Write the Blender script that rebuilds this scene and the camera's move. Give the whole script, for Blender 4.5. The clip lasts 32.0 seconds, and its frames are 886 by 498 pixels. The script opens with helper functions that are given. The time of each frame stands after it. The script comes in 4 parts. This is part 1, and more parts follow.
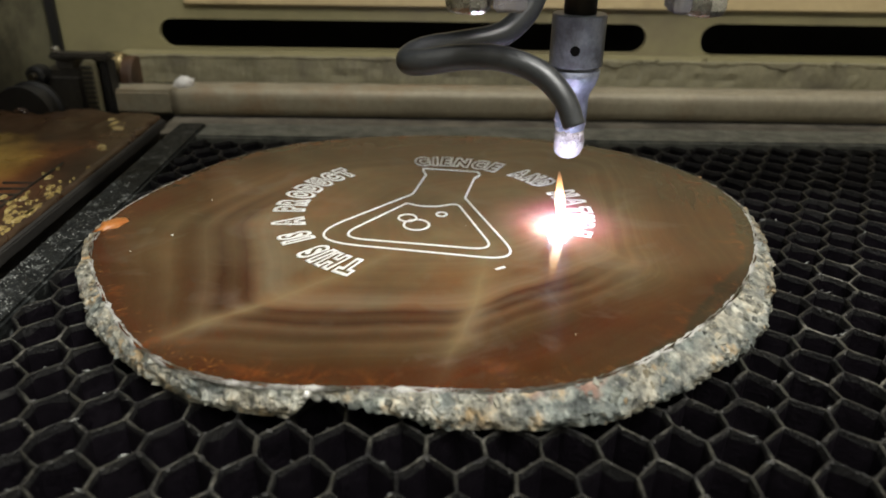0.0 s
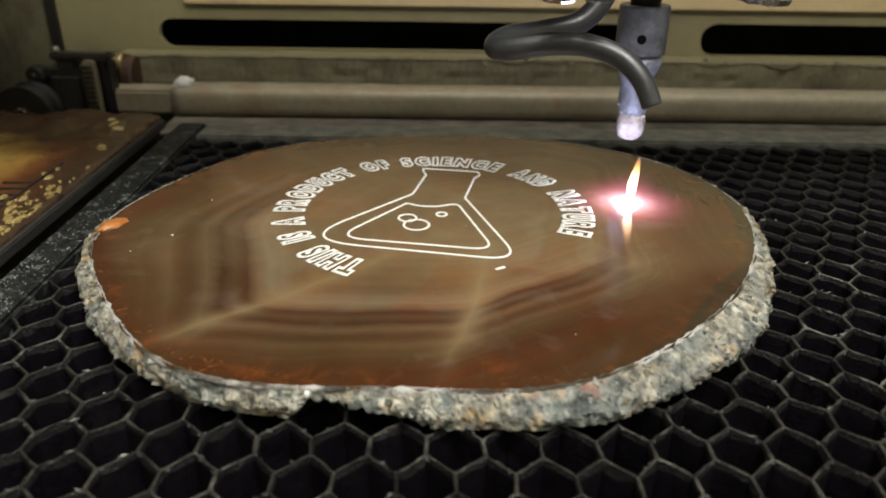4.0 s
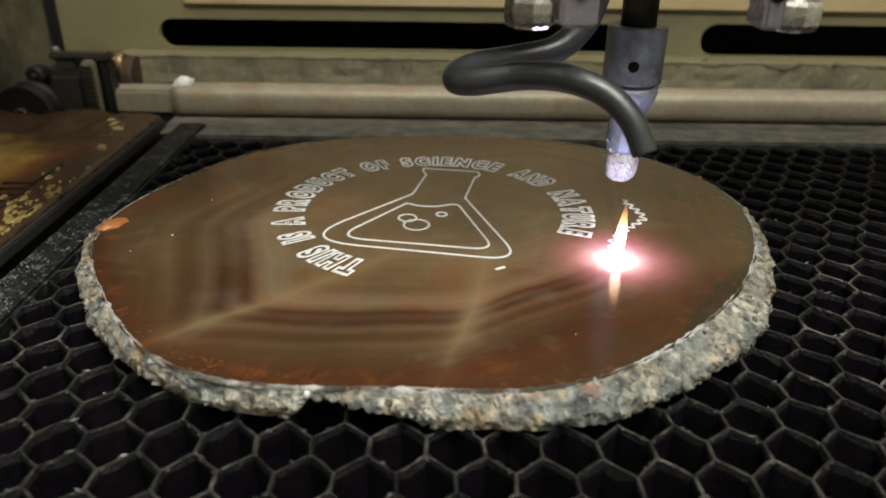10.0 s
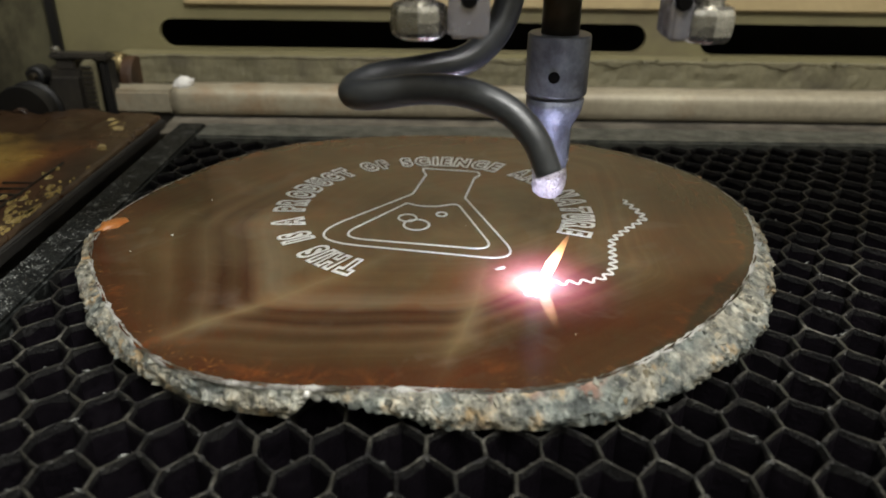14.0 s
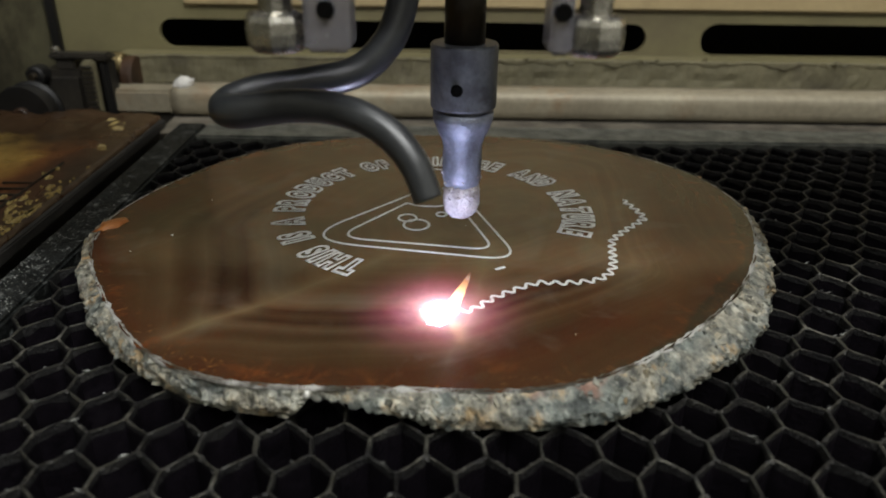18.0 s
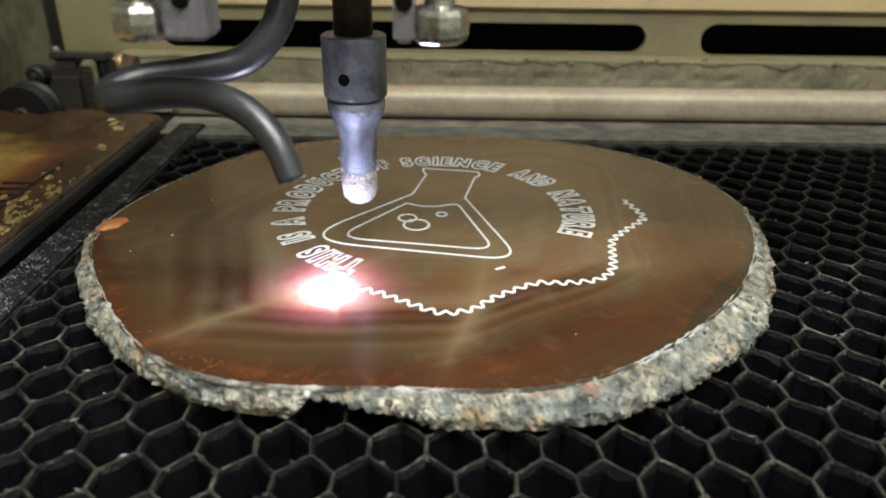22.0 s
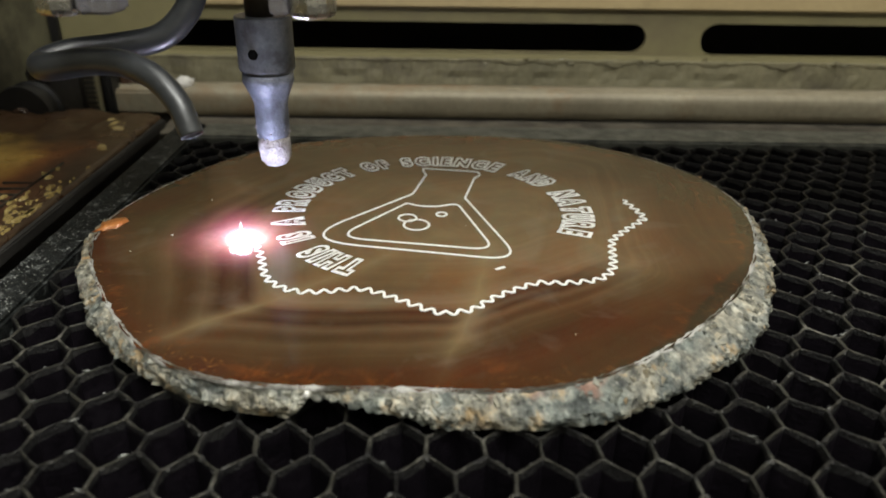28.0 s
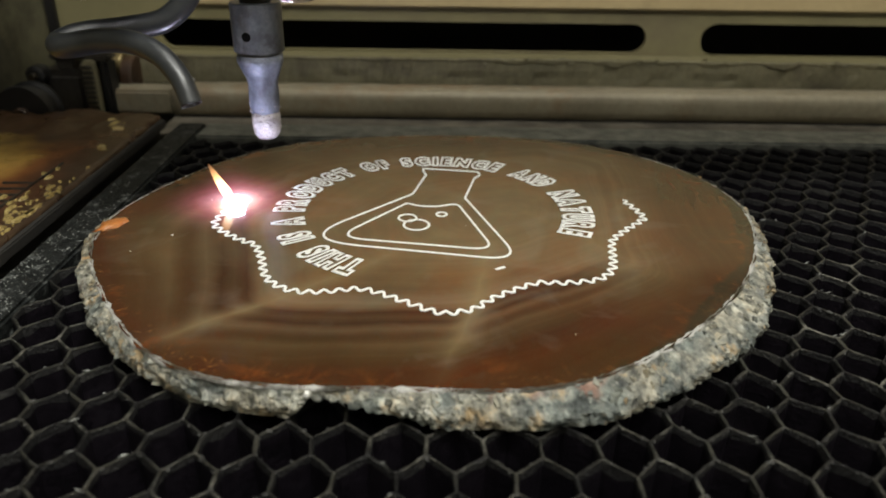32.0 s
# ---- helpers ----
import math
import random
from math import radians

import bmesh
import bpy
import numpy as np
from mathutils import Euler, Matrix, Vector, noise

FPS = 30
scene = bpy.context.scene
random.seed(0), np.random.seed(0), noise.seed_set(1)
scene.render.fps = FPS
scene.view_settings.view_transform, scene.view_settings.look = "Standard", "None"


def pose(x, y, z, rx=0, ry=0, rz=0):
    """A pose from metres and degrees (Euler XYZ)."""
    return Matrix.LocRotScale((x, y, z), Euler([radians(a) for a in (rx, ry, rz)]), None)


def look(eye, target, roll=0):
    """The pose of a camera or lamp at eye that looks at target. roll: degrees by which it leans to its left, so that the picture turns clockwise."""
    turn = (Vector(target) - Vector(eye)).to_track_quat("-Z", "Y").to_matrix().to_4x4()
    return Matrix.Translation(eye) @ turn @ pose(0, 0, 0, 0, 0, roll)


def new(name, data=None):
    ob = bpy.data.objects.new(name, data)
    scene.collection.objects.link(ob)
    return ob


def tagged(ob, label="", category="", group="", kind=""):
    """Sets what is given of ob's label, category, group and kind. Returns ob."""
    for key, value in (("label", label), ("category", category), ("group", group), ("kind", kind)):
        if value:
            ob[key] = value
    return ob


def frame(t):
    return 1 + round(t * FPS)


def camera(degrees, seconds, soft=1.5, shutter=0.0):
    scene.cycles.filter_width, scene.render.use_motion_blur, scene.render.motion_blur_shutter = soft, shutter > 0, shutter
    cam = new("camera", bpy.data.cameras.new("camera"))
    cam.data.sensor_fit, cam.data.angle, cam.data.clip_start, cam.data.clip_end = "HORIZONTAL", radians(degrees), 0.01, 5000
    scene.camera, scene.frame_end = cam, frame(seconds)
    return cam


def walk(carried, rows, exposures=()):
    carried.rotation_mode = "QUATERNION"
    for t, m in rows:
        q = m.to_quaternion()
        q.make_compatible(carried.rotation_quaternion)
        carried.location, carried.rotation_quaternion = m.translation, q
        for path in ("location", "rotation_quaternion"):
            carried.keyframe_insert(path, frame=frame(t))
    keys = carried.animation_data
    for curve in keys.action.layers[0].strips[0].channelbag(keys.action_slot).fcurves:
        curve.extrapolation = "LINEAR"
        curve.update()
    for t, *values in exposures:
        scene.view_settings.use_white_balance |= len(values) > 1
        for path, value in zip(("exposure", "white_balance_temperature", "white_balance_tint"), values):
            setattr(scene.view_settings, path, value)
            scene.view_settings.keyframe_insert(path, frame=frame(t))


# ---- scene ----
# ---------------------------------------------------------------- camera and walk
W = 0.01                                   # one honeycomb cell, metres
cam = camera(62.6, 32.0, soft=1.8)
cam.data.dof.use_dof, cam.data.dof.focus_distance, cam.data.dof.aperture_fstop = True, 0.180, 18.0
EYE = Vector((0.00722, -0.09349, 0.08715))
AIM = EYE + Vector((0.001645, 0.897267, -0.441486))
REST = look(EYE, AIM, 0.765)
walk(cam, [(0.0, REST), (32.0, REST)],
     exposures=[(0.0, 0.35, 6150, 10), (3.0, 0.35, 6250, 10), (6.0, 0.35, 6300, 10), (8.0, 0.2, 6250, 10), (10.0, 0.25, 6200, 10), (12.0, 0.27, 6200, 10), (14.0, 0.22, 6100, 10),
                (17.0, -0.1, 6000, 10), (18.5, -0.15, 5900, 10), (20.0, 0.12, 5850, 12), (21.0, 0.4, 6000, 10), (22.0, 0.65, 6000, 8), (23.0, 0.72, 6000, 8), (25.0, 0.65, 6050, 8),
                (28.0, 0.15, 6150, 8), (30.0, 0.12, 6200, 8), (32.0, 0.05, 6200, 8)])

# ---------------------------------------------------------------- world and lamp
world = bpy.data.worlds.new("room")
scene.world = world
world.use_nodes = True
world.node_tree.nodes["Background"].inputs["Color"].default_value = (1.0, 0.86, 0.62, 1)
world.node_tree.nodes["Background"].inputs["Strength"].default_value = 0.02

LAMPS = [("lid_lamp", 0.34, 0.07, 2.05, (0.10, -0.165, 0.50), (0.08, 0.10, 0.0)),
         ("front_lamp", 0.22, 0.07, 0.8, (0.08, -0.388, 0.50), (0.07, 0.12, 0.0)),
         ("overhead_fill", 0.50, 0.62, 3.8, (0.10, -0.07, 0.74), (0.10, -0.05, 0.0))]        # unseen fill light added under the closed lid to soften the gantry's shadow
for name, wide, deep, power, eye, aim in LAMPS:
    data = bpy.data.lights.new(name, "AREA")
    data.shape, data.size, data.size_y = "RECTANGLE", wide, deep
    data.energy, data.color = power, (1.0, 0.955, 0.86)
    new(name, data).matrix_world = look(eye, aim)


# ---------------------------------------------------------------- materials
def nodes_of(name):
    m = bpy.data.materials.new(name)
    m.use_nodes = True
    t = m.node_tree
    return m, t, t.nodes["Principled BSDF"]


def add(t, kind, **sets):
    n = t.nodes.new(kind)
    for k, v in sets.items():
        n.inputs[k].default_value = v
    return n


def noise_tex(t, coord, scale, detail=4.0, rough=0.6, distortion=0.0):
    n = add(t, "ShaderNodeTexNoise", Scale=scale, Detail=detail, Roughness=rough, Distortion=distortion)
    t.links.new(coord, n.inputs["Vector"])
    return n.outputs["Fac"]


def ramp(t, fac, stops):
    r = t.nodes.new("ShaderNodeValToRGB")
    r.color_ramp.elements[0].position, r.color_ramp.elements[0].color = stops[0][0], (*stops[0][1], 1)
    r.color_ramp.elements[1].position, r.color_ramp.elements[1].color = stops[-1][0], (*stops[-1][1], 1)
    for p, c in stops[1:-1]:
        r.color_ramp.elements.new(p).color = (*c, 1)
    t.links.new(fac, r.inputs["Fac"])
    return r.outputs["Color"]


def mix(t, fac, a, b, blend="MIX"):
    n = t.nodes.new("ShaderNodeMix")
    n.data_type, n.blend_type = "RGBA", blend
    for sock, v in ((n.inputs[0], fac), (n.inputs[6], a), (n.inputs[7], b)):
        if isinstance(v, bpy.types.NodeSocket):
            t.links.new(v, sock)
        elif isinstance(v, tuple):
            sock.default_value = (*v, 1)
        else:
            sock.default_value = v
    return n.outputs[2]


def math_node(t, op, a, b=0.0, c=0.0):
    n = t.nodes.new("ShaderNodeMath")
    n.operation = op
    for sock, v in zip(n.inputs, (a, b, c)):
        if isinstance(v, bpy.types.NodeSocket):
            t.links.new(v, sock)
        else:
            sock.default_value = v
    return n.outputs[0]


def bump(t, p, height, strength, distance):
    b = add(t, "ShaderNodeBump", Strength=strength, Distance=distance)
    t.links.new(height, b.inputs["Height"])
    t.links.new(b.outputs["Normal"], p.inputs["Normal"])


def surface(name, base, worn, rough=0.6, metal=0.0, coarse=40.0, fine=400.0, spread=0.18, relief=0.3, depth=0.0004,
            dirt=None, dirt_amount=0.5, grain=0.35):
    """A worn surface: two tones by a coarse noise, speckle by a fine one, stains of dirt, fine relief."""
    m, t, p = nodes_of(name)
    co = t.nodes.new("ShaderNodeTexCoord").outputs["Object"]
    big, small = noise_tex(t, co, coarse, 5), noise_tex(t, co, fine, 3)
    col = ramp(t, big, [(0.5 - spread, base), (0.5 + spread, worn)])
    col = mix(t, grain, col, ramp(t, small, [(0.3, (0.25, 0.25, 0.25)), (0.7, (1.0, 1.0, 1.0))]), "MULTIPLY")
    if dirt:
        spots = ramp(t, noise_tex(t, co, coarse * 0.45, 8, 0.7), [(dirt_amount - 0.06, (1, 1, 1)), (dirt_amount + 0.08, (0, 0, 0))])
        col = mix(t, spots, col, dirt)
    t.links.new(col, p.inputs["Base Color"])
    p.inputs["Metallic"].default_value = metal
    t.links.new(math_node(t, "MULTIPLY_ADD", small, 0.25, rough - 0.12), p.inputs["Roughness"])
    bump(t, p, math_node(t, "ADD", small, big), relief, depth)
    return m


def glow(name, colour, strength):
    m, t, p = nodes_of(name)
    p.inputs["Base Color"].default_value = (0, 0, 0, 1)
    p.inputs["Emission Color"].default_value = (*colour, 1)
    p.inputs["Emission Strength"].default_value = strength
    return m


# pale tops over black walls: light caught on the comb edges, put into colour
COMB_EDGE = surface("pale_comb_edge", (0.048, 0.045, 0.035), (0.0055, 0.005, 0.0046), 0.42, 0.4, 110, 1500, 0.08, 1.0, 0.0008, (0.24, 0.23, 0.19), 0.375)


def shade_back(m, start, end, amount):
    """Paints shade on: darker from start to end metres along y, with an uneven border."""
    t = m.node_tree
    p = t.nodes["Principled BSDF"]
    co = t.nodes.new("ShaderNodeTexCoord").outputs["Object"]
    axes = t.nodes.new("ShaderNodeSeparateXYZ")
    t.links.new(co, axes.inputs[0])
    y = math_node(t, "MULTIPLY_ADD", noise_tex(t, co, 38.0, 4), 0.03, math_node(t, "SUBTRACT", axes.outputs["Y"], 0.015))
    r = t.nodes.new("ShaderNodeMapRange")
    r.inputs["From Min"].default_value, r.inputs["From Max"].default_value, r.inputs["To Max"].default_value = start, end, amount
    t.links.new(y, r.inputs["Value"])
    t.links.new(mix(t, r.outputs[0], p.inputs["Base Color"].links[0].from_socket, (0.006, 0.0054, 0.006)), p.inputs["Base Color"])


# the far cells lie in shade; their edges are painted darker
shade_back(COMB_EDGE, 0.085, 0.140, 0.88)
# lighter band painted on the upper walls where light reaches into the cells
LIT_WALL = surface("lit_comb_wall", (0.009, 0.0085, 0.0080), (0.0028, 0.0023, 0.0030), 0.65, 0.0, 80, 1300, 0.10, 1.0, 0.0006, (0.055, 0.053, 0.047), 0.37)
CRUMB = surface("burnt_residue", (0.060, 0.058, 0.053), (0.012, 0.0115, 0.011), 0.75, 0, 110, 1800, 0.13, 0.5, 0.0003, (0.22, 0.21, 0.19), 0.36)
shade_back(CRUMB, 0.085, 0.140, 0.9)
GRIT = surface("pale_grit", (0.30, 0.31, 0.29), (0.07, 0.07, 0.065), 0.5, 0.2, 260, 1800, 0.1)
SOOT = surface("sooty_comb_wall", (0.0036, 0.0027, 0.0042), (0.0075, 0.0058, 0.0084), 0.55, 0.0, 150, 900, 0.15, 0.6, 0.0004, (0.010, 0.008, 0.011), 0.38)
BLACK = surface("matte_black", (0.012, 0.011, 0.010), (0.03, 0.027, 0.022), 0.75, 0, 30, 300)
PULLEY = surface("black_pulley", (0.004, 0.004, 0.004), (0.010, 0.009, 0.008), 0.5, 0, 60, 400)
SPECKLED = surface("grit_covered_bar", (0.008, 0.009, 0.009), (0.022, 0.024, 0.023), 0.5, 0.1, 430, 1500, 0.10, 1.0, 0.0006, (0.20, 0.21, 0.20), 0.365)
SPECKLED.node_tree.nodes["Principled BSDF"].inputs["Specular IOR Level"].default_value = 0.15
FRAME = surface("speckled_frame", (0.085, 0.090, 0.082), (0.20, 0.205, 0.18), 0.45, 0.3, 160, 1100, 0.12, 0.8, 0.0005)
PAINT = surface("beige_paint", (0.225, 0.198, 0.098), (0.158, 0.140, 0.068), 0.55, 0, 11, 260, 0.25, 0.12, 0.0003, (0.13, 0.108, 0.062), 0.41, 0.12)
# brighter than the wall paint, for the light on the upper wall
LIT_OCHRE = surface("lit_ochre_paint", (0.46, 0.36, 0.19), (0.36, 0.275, 0.14), 0.5, 0, 14, 260, 0.25, 0.12, 0.0003, (0.22, 0.17, 0.09), 0.38, 0.12)
# darker copy of the beige paint: weak light on that side, plus soot stains
DIM_SOOTY_PAINT = surface("dim_sooty_paint", (0.165, 0.152, 0.088), (0.095, 0.087, 0.05), 0.6, 0, 22, 260, 0.2, 0.2, 0.0003, (0.022, 0.019, 0.012), 0.45)
RAIL = surface("grimy_rail", (0.26, 0.232, 0.138), (0.15, 0.135, 0.08), 0.55, 0.1, 30, 420, 0.2, 0.6, 0.0006, (0.085, 0.073, 0.05), 0.41)
ROD = surface("dull_rod", (0.42, 0.375, 0.27), (0.29, 0.25, 0.175), 0.55, 0.25, 22, 350, 0.2, 0.2, 0.0003, (0.24, 0.135, 0.06), 0.41)
RUST = surface("rusty_plate", (0.085, 0.040, 0.017), (0.030, 0.017, 0.010), 0.5, 0.1, 55, 500, 0.18, 0.6, 0.0006, (0.24, 0.165, 0.065), 0.36)
DARK_METAL = surface("dark_steel", (0.035, 0.032, 0.028), (0.075, 0.065, 0.05), 0.5, 0.5, 60, 500)
STEM = surface("bronzed_stem", (0.07, 0.055, 0.035), (0.035, 0.03, 0.02), 0.4, 0.6, 70, 500)
GRIME = surface("brown_grime", (0.17, 0.15, 0.115), (0.05, 0.043, 0.033), 0.7, 0, 55, 420, 0.12, 0.8, 0.0006, (0.24, 0.21, 0.16), 0.37)
BRASS = surface("tarnished_brass", (0.36, 0.28, 0.13), (0.22, 0.17, 0.08), 0.4, 0.7, 60, 500)
COLLAR = surface("anodised_collar", (0.27, 0.285, 0.32), (0.13, 0.14, 0.165), 0.38, 0.5, 90, 800, 0.15, 0.35, 0.0003, (0.06, 0.06, 0.065), 0.40)
# blue-grey metal, lightened and blued for the flame's light on it
NOZZLE = surface("smoked_nozzle", (0.25, 0.27, 0.34), (0.12, 0.13, 0.17), 0.5, 0.3, 170, 900, 0.14, 0.6, 0.0005, (0.40, 0.42, 0.48), 0.38)
POWDER = surface("white_residue", (0.62, 0.58, 0.58), (0.34, 0.31, 0.32), 0.8, 0, 260, 1200, 0.15, 1.0, 0.0008)
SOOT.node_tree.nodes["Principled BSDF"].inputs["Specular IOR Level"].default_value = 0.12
RUBBER = surface("black_hose", (0.020, 0.022, 0.024), (0.034, 0.036, 0.038), 0.33, 0, 60, 700, 0.2, 0.2, 0.0002)
rubber = RUBBER.node_tree.nodes["Principled BSDF"].inputs
rubber["Specular IOR Level"].default_value, rubber["Coat Weight"].default_value, rubber["Coat Roughness"].default_value = 0.45, 0.22, 0.35
CHROME = surface("worn_nickel", (0.66, 0.64, 0.58), (0.48, 0.46, 0.41), 0.26, 0.95, 90, 500, 0.2, 0.15, 0.0002)
LUMP = surface("white_lump", (0.82, 0.80, 0.75), (0.66, 0.63, 0.58), 0.7, 0, 220, 1200, 0.15, 0.6, 0.0005)
BLOCK = surface("cloudy_acrylic", (0.46, 0.45, 0.49), (0.36, 0.35, 0.39), 0.22, 0, 90, 500, 0.2, 0.15, 0.0002)
BLOCK.node_tree.nodes["Principled BSDF"].inputs["Transmission Weight"].default_value = 0.72
ETCH = surface("frosted_engraving", (0.86, 0.85, 0.82), (0.78, 0.77, 0.74), 0.85, 0, 300, 2500, 0.2, 0.6, 0.0002)
QUARTZ = surface("white_quartz", (0.85, 0.84, 0.80), (0.75, 0.74, 0.7), 0.2, 0, 200, 900)
ARRIS = surface("pale_arris", (0.44, 0.43, 0.40), (0.045, 0.040, 0.028), 0.45, 0, 75, 900, 0.07, 0.7, 0.0004)
FLAKE = surface("ochre_flake", (0.44, 0.34, 0.12), (0.26, 0.18, 0.06), 0.5, 0, 200, 900)
CHIP = surface("orange_chip", (0.50, 0.20, 0.05), (0.38, 0.12, 0.025), 0.35, 0, 200, 900, 0.2, 0.6, 0.0004)
# black discs set on the surface for the shade inside bored holes
HOLE = surface("hole_disc", (0.003, 0.003, 0.003), (0.006, 0.0055, 0.005), 0.9)
HOLE.node_tree.nodes["Principled BSDF"].inputs["Specular IOR Level"].default_value = 0.02
# pale so that the unseen walls bounce fill light into the shade
LID = surface("pale_bounce_paint", (0.62, 0.60, 0.52), (0.52, 0.50, 0.42), 0.6, 0, 8, 150)
CORE = glow("plasma_core", (0.74, 0.76, 1.0), 270.0)


def flame_material(name, power, colours):
    """A flame or glare spike that thins out and dims towards its tip."""
    m, t, p = nodes_of(name)
    p.inputs["Base Color"].default_value = (0, 0, 0, 1)
    z = t.nodes.new("ShaderNodeSeparateXYZ")
    t.links.new(t.nodes.new("ShaderNodeTexCoord").outputs["Generated"], z.inputs[0])
    col = ramp(t, z.outputs["Z"], colours)
    t.links.new(col, p.inputs["Emission Color"])
    s = ramp(t, z.outputs["Z"], [(0.0, (1, 1, 1)), (0.4, (0.42, 0.42, 0.42)), (0.75, (0.12, 0.12, 0.12)), (1.0, (0.03, 0.03, 0.03))])
    t.links.new(math_node(t, "MULTIPLY", s, power), p.inputs["Emission Strength"])
    t.links.new(ramp(t, z.outputs["Z"], [(0.0, (1, 1, 1)), (0.5, (0.8, 0.8, 0.8)), (1.0, (0.1, 0.1, 0.1))]), p.inputs["Alpha"])
    return m


TONGUE = flame_material("flame_tongue", 20.0, [(0.0, (1.0, 0.80, 0.74)), (0.35, (1.0, 0.72, 0.52)), (0.7, (1.0, 0.52, 0.20)), (1.0, (0.9, 0.34, 0.10))])
SPIKE = flame_material("star_spike", 22.0, [(0.0, (1.0, 0.84, 0.94)), (0.5, (1.0, 0.66, 0.78)), (1.0, (1.0, 0.40, 0.50))])


def ruler_material():
    """Gold-coloured plate, turning red-brown towards one edge and darker at the back."""
    m, t, p = nodes_of("stained_scale")
    co = t.nodes.new("ShaderNodeTexCoord").outputs["Object"]
    axes = t.nodes.new("ShaderNodeSeparateXYZ")
    t.links.new(co, axes.inputs[0])
    blotch, fine = noise_tex(t, co, 48.0, 6, 0.65), noise_tex(t, co, 520.0, 4)
    across = math_node(t, "MULTIPLY_ADD", axes.outputs["X"], 22.0, math_node(t, "MULTIPLY_ADD", blotch, 0.7, 0.75))
    col = ramp(t, across, [(0.0, (0.40, 0.27, 0.065)), (0.38, (0.36, 0.21, 0.05)), (0.56, (0.19, 0.072, 0.022)), (0.74, (0.085, 0.034, 0.015)), (1.0, (0.045, 0.026, 0.015))])
    back = ramp(t, math_node(t, "MULTIPLY_ADD", axes.outputs["Y"], 20.0, math_node(t, "MULTIPLY_ADD", blotch, 1.2, -3.3)), [(0.35, (0, 0, 0)), (0.75, (1, 1, 1))])
    col = mix(t, back, col, (0.055, 0.030, 0.014))
    spots = ramp(t, noise_tex(t, co, 150.0, 7, 0.7), [(0.33, (0.3, 0.25, 0.2)), (0.45, (1, 1, 1))])
    col = mix(t, 0.8, col, spots, "MULTIPLY")
    col = mix(t, 0.3, col, ramp(t, fine, [(0.3, (0.35, 0.35, 0.35)), (0.7, (1, 1, 1))]), "MULTIPLY")
    t.links.new(col, p.inputs["Base Color"])
    t.links.new(math_node(t, "MULTIPLY_ADD", blotch, 0.4, 0.12), p.inputs["Roughness"])
    bump(t, p, math_node(t, "ADD", blotch, fine), 0.3, 0.0004)
    return m


RULER = ruler_material()


def halo_material(name, standing):
    """A painted halo of the spark's glare that fades outwards and adds its light to what lies behind it."""
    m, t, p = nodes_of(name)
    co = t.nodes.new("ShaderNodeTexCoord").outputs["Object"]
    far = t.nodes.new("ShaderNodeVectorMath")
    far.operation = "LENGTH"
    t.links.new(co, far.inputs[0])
    r = math_node(t, "DIVIDE", far.outputs["Value"], HALO_RADIUS * (0.55 if standing else 1.0))
    mottle = noise_tex(t, co, 260.0, 4)
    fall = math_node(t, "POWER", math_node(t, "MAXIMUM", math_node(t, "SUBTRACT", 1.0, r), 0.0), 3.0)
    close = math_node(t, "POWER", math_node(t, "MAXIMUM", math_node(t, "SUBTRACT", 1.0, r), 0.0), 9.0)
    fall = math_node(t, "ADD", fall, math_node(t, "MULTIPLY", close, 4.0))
    if standing:
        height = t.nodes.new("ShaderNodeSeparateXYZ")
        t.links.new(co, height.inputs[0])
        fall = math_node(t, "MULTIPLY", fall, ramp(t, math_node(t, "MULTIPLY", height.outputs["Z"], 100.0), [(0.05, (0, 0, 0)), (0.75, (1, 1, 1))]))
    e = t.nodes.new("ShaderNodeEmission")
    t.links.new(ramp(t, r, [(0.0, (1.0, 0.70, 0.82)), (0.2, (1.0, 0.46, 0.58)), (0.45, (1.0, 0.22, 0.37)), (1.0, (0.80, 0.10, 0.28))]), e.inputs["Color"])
    t.links.new(math_node(t, "MULTIPLY", fall, math_node(t, "MULTIPLY_ADD", mottle, 0.8, 0.5)), e.inputs["Strength"])
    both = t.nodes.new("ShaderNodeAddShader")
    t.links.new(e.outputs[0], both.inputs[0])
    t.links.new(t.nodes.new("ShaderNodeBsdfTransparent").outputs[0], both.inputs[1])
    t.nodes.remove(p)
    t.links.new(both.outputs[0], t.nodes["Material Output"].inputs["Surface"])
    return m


HALO_RADIUS = 0.025
HALO, STANDING_HALO = halo_material("spark_halo", False), halo_material("standing_halo", True)

# the slice: outline as a slowly varying radius about its centre
SLICE = Vector((0.00514, 0.08756, 0.0))
THICK = 0.007
HARMONICS = [(-0.02, 0.10), (0.48, 0.30), (0.03, 0.15), (-0.06, 0.08), (0.0, 0.04), (0.08, 0.0), (-0.05, -0.04), (0.0, 0.04)]


def slice_radius(a):
    return W * (8.17 + sum(c * math.cos(k * a) + s * math.sin(k * a) for k, (c, s) in enumerate(HARMONICS, 1)))


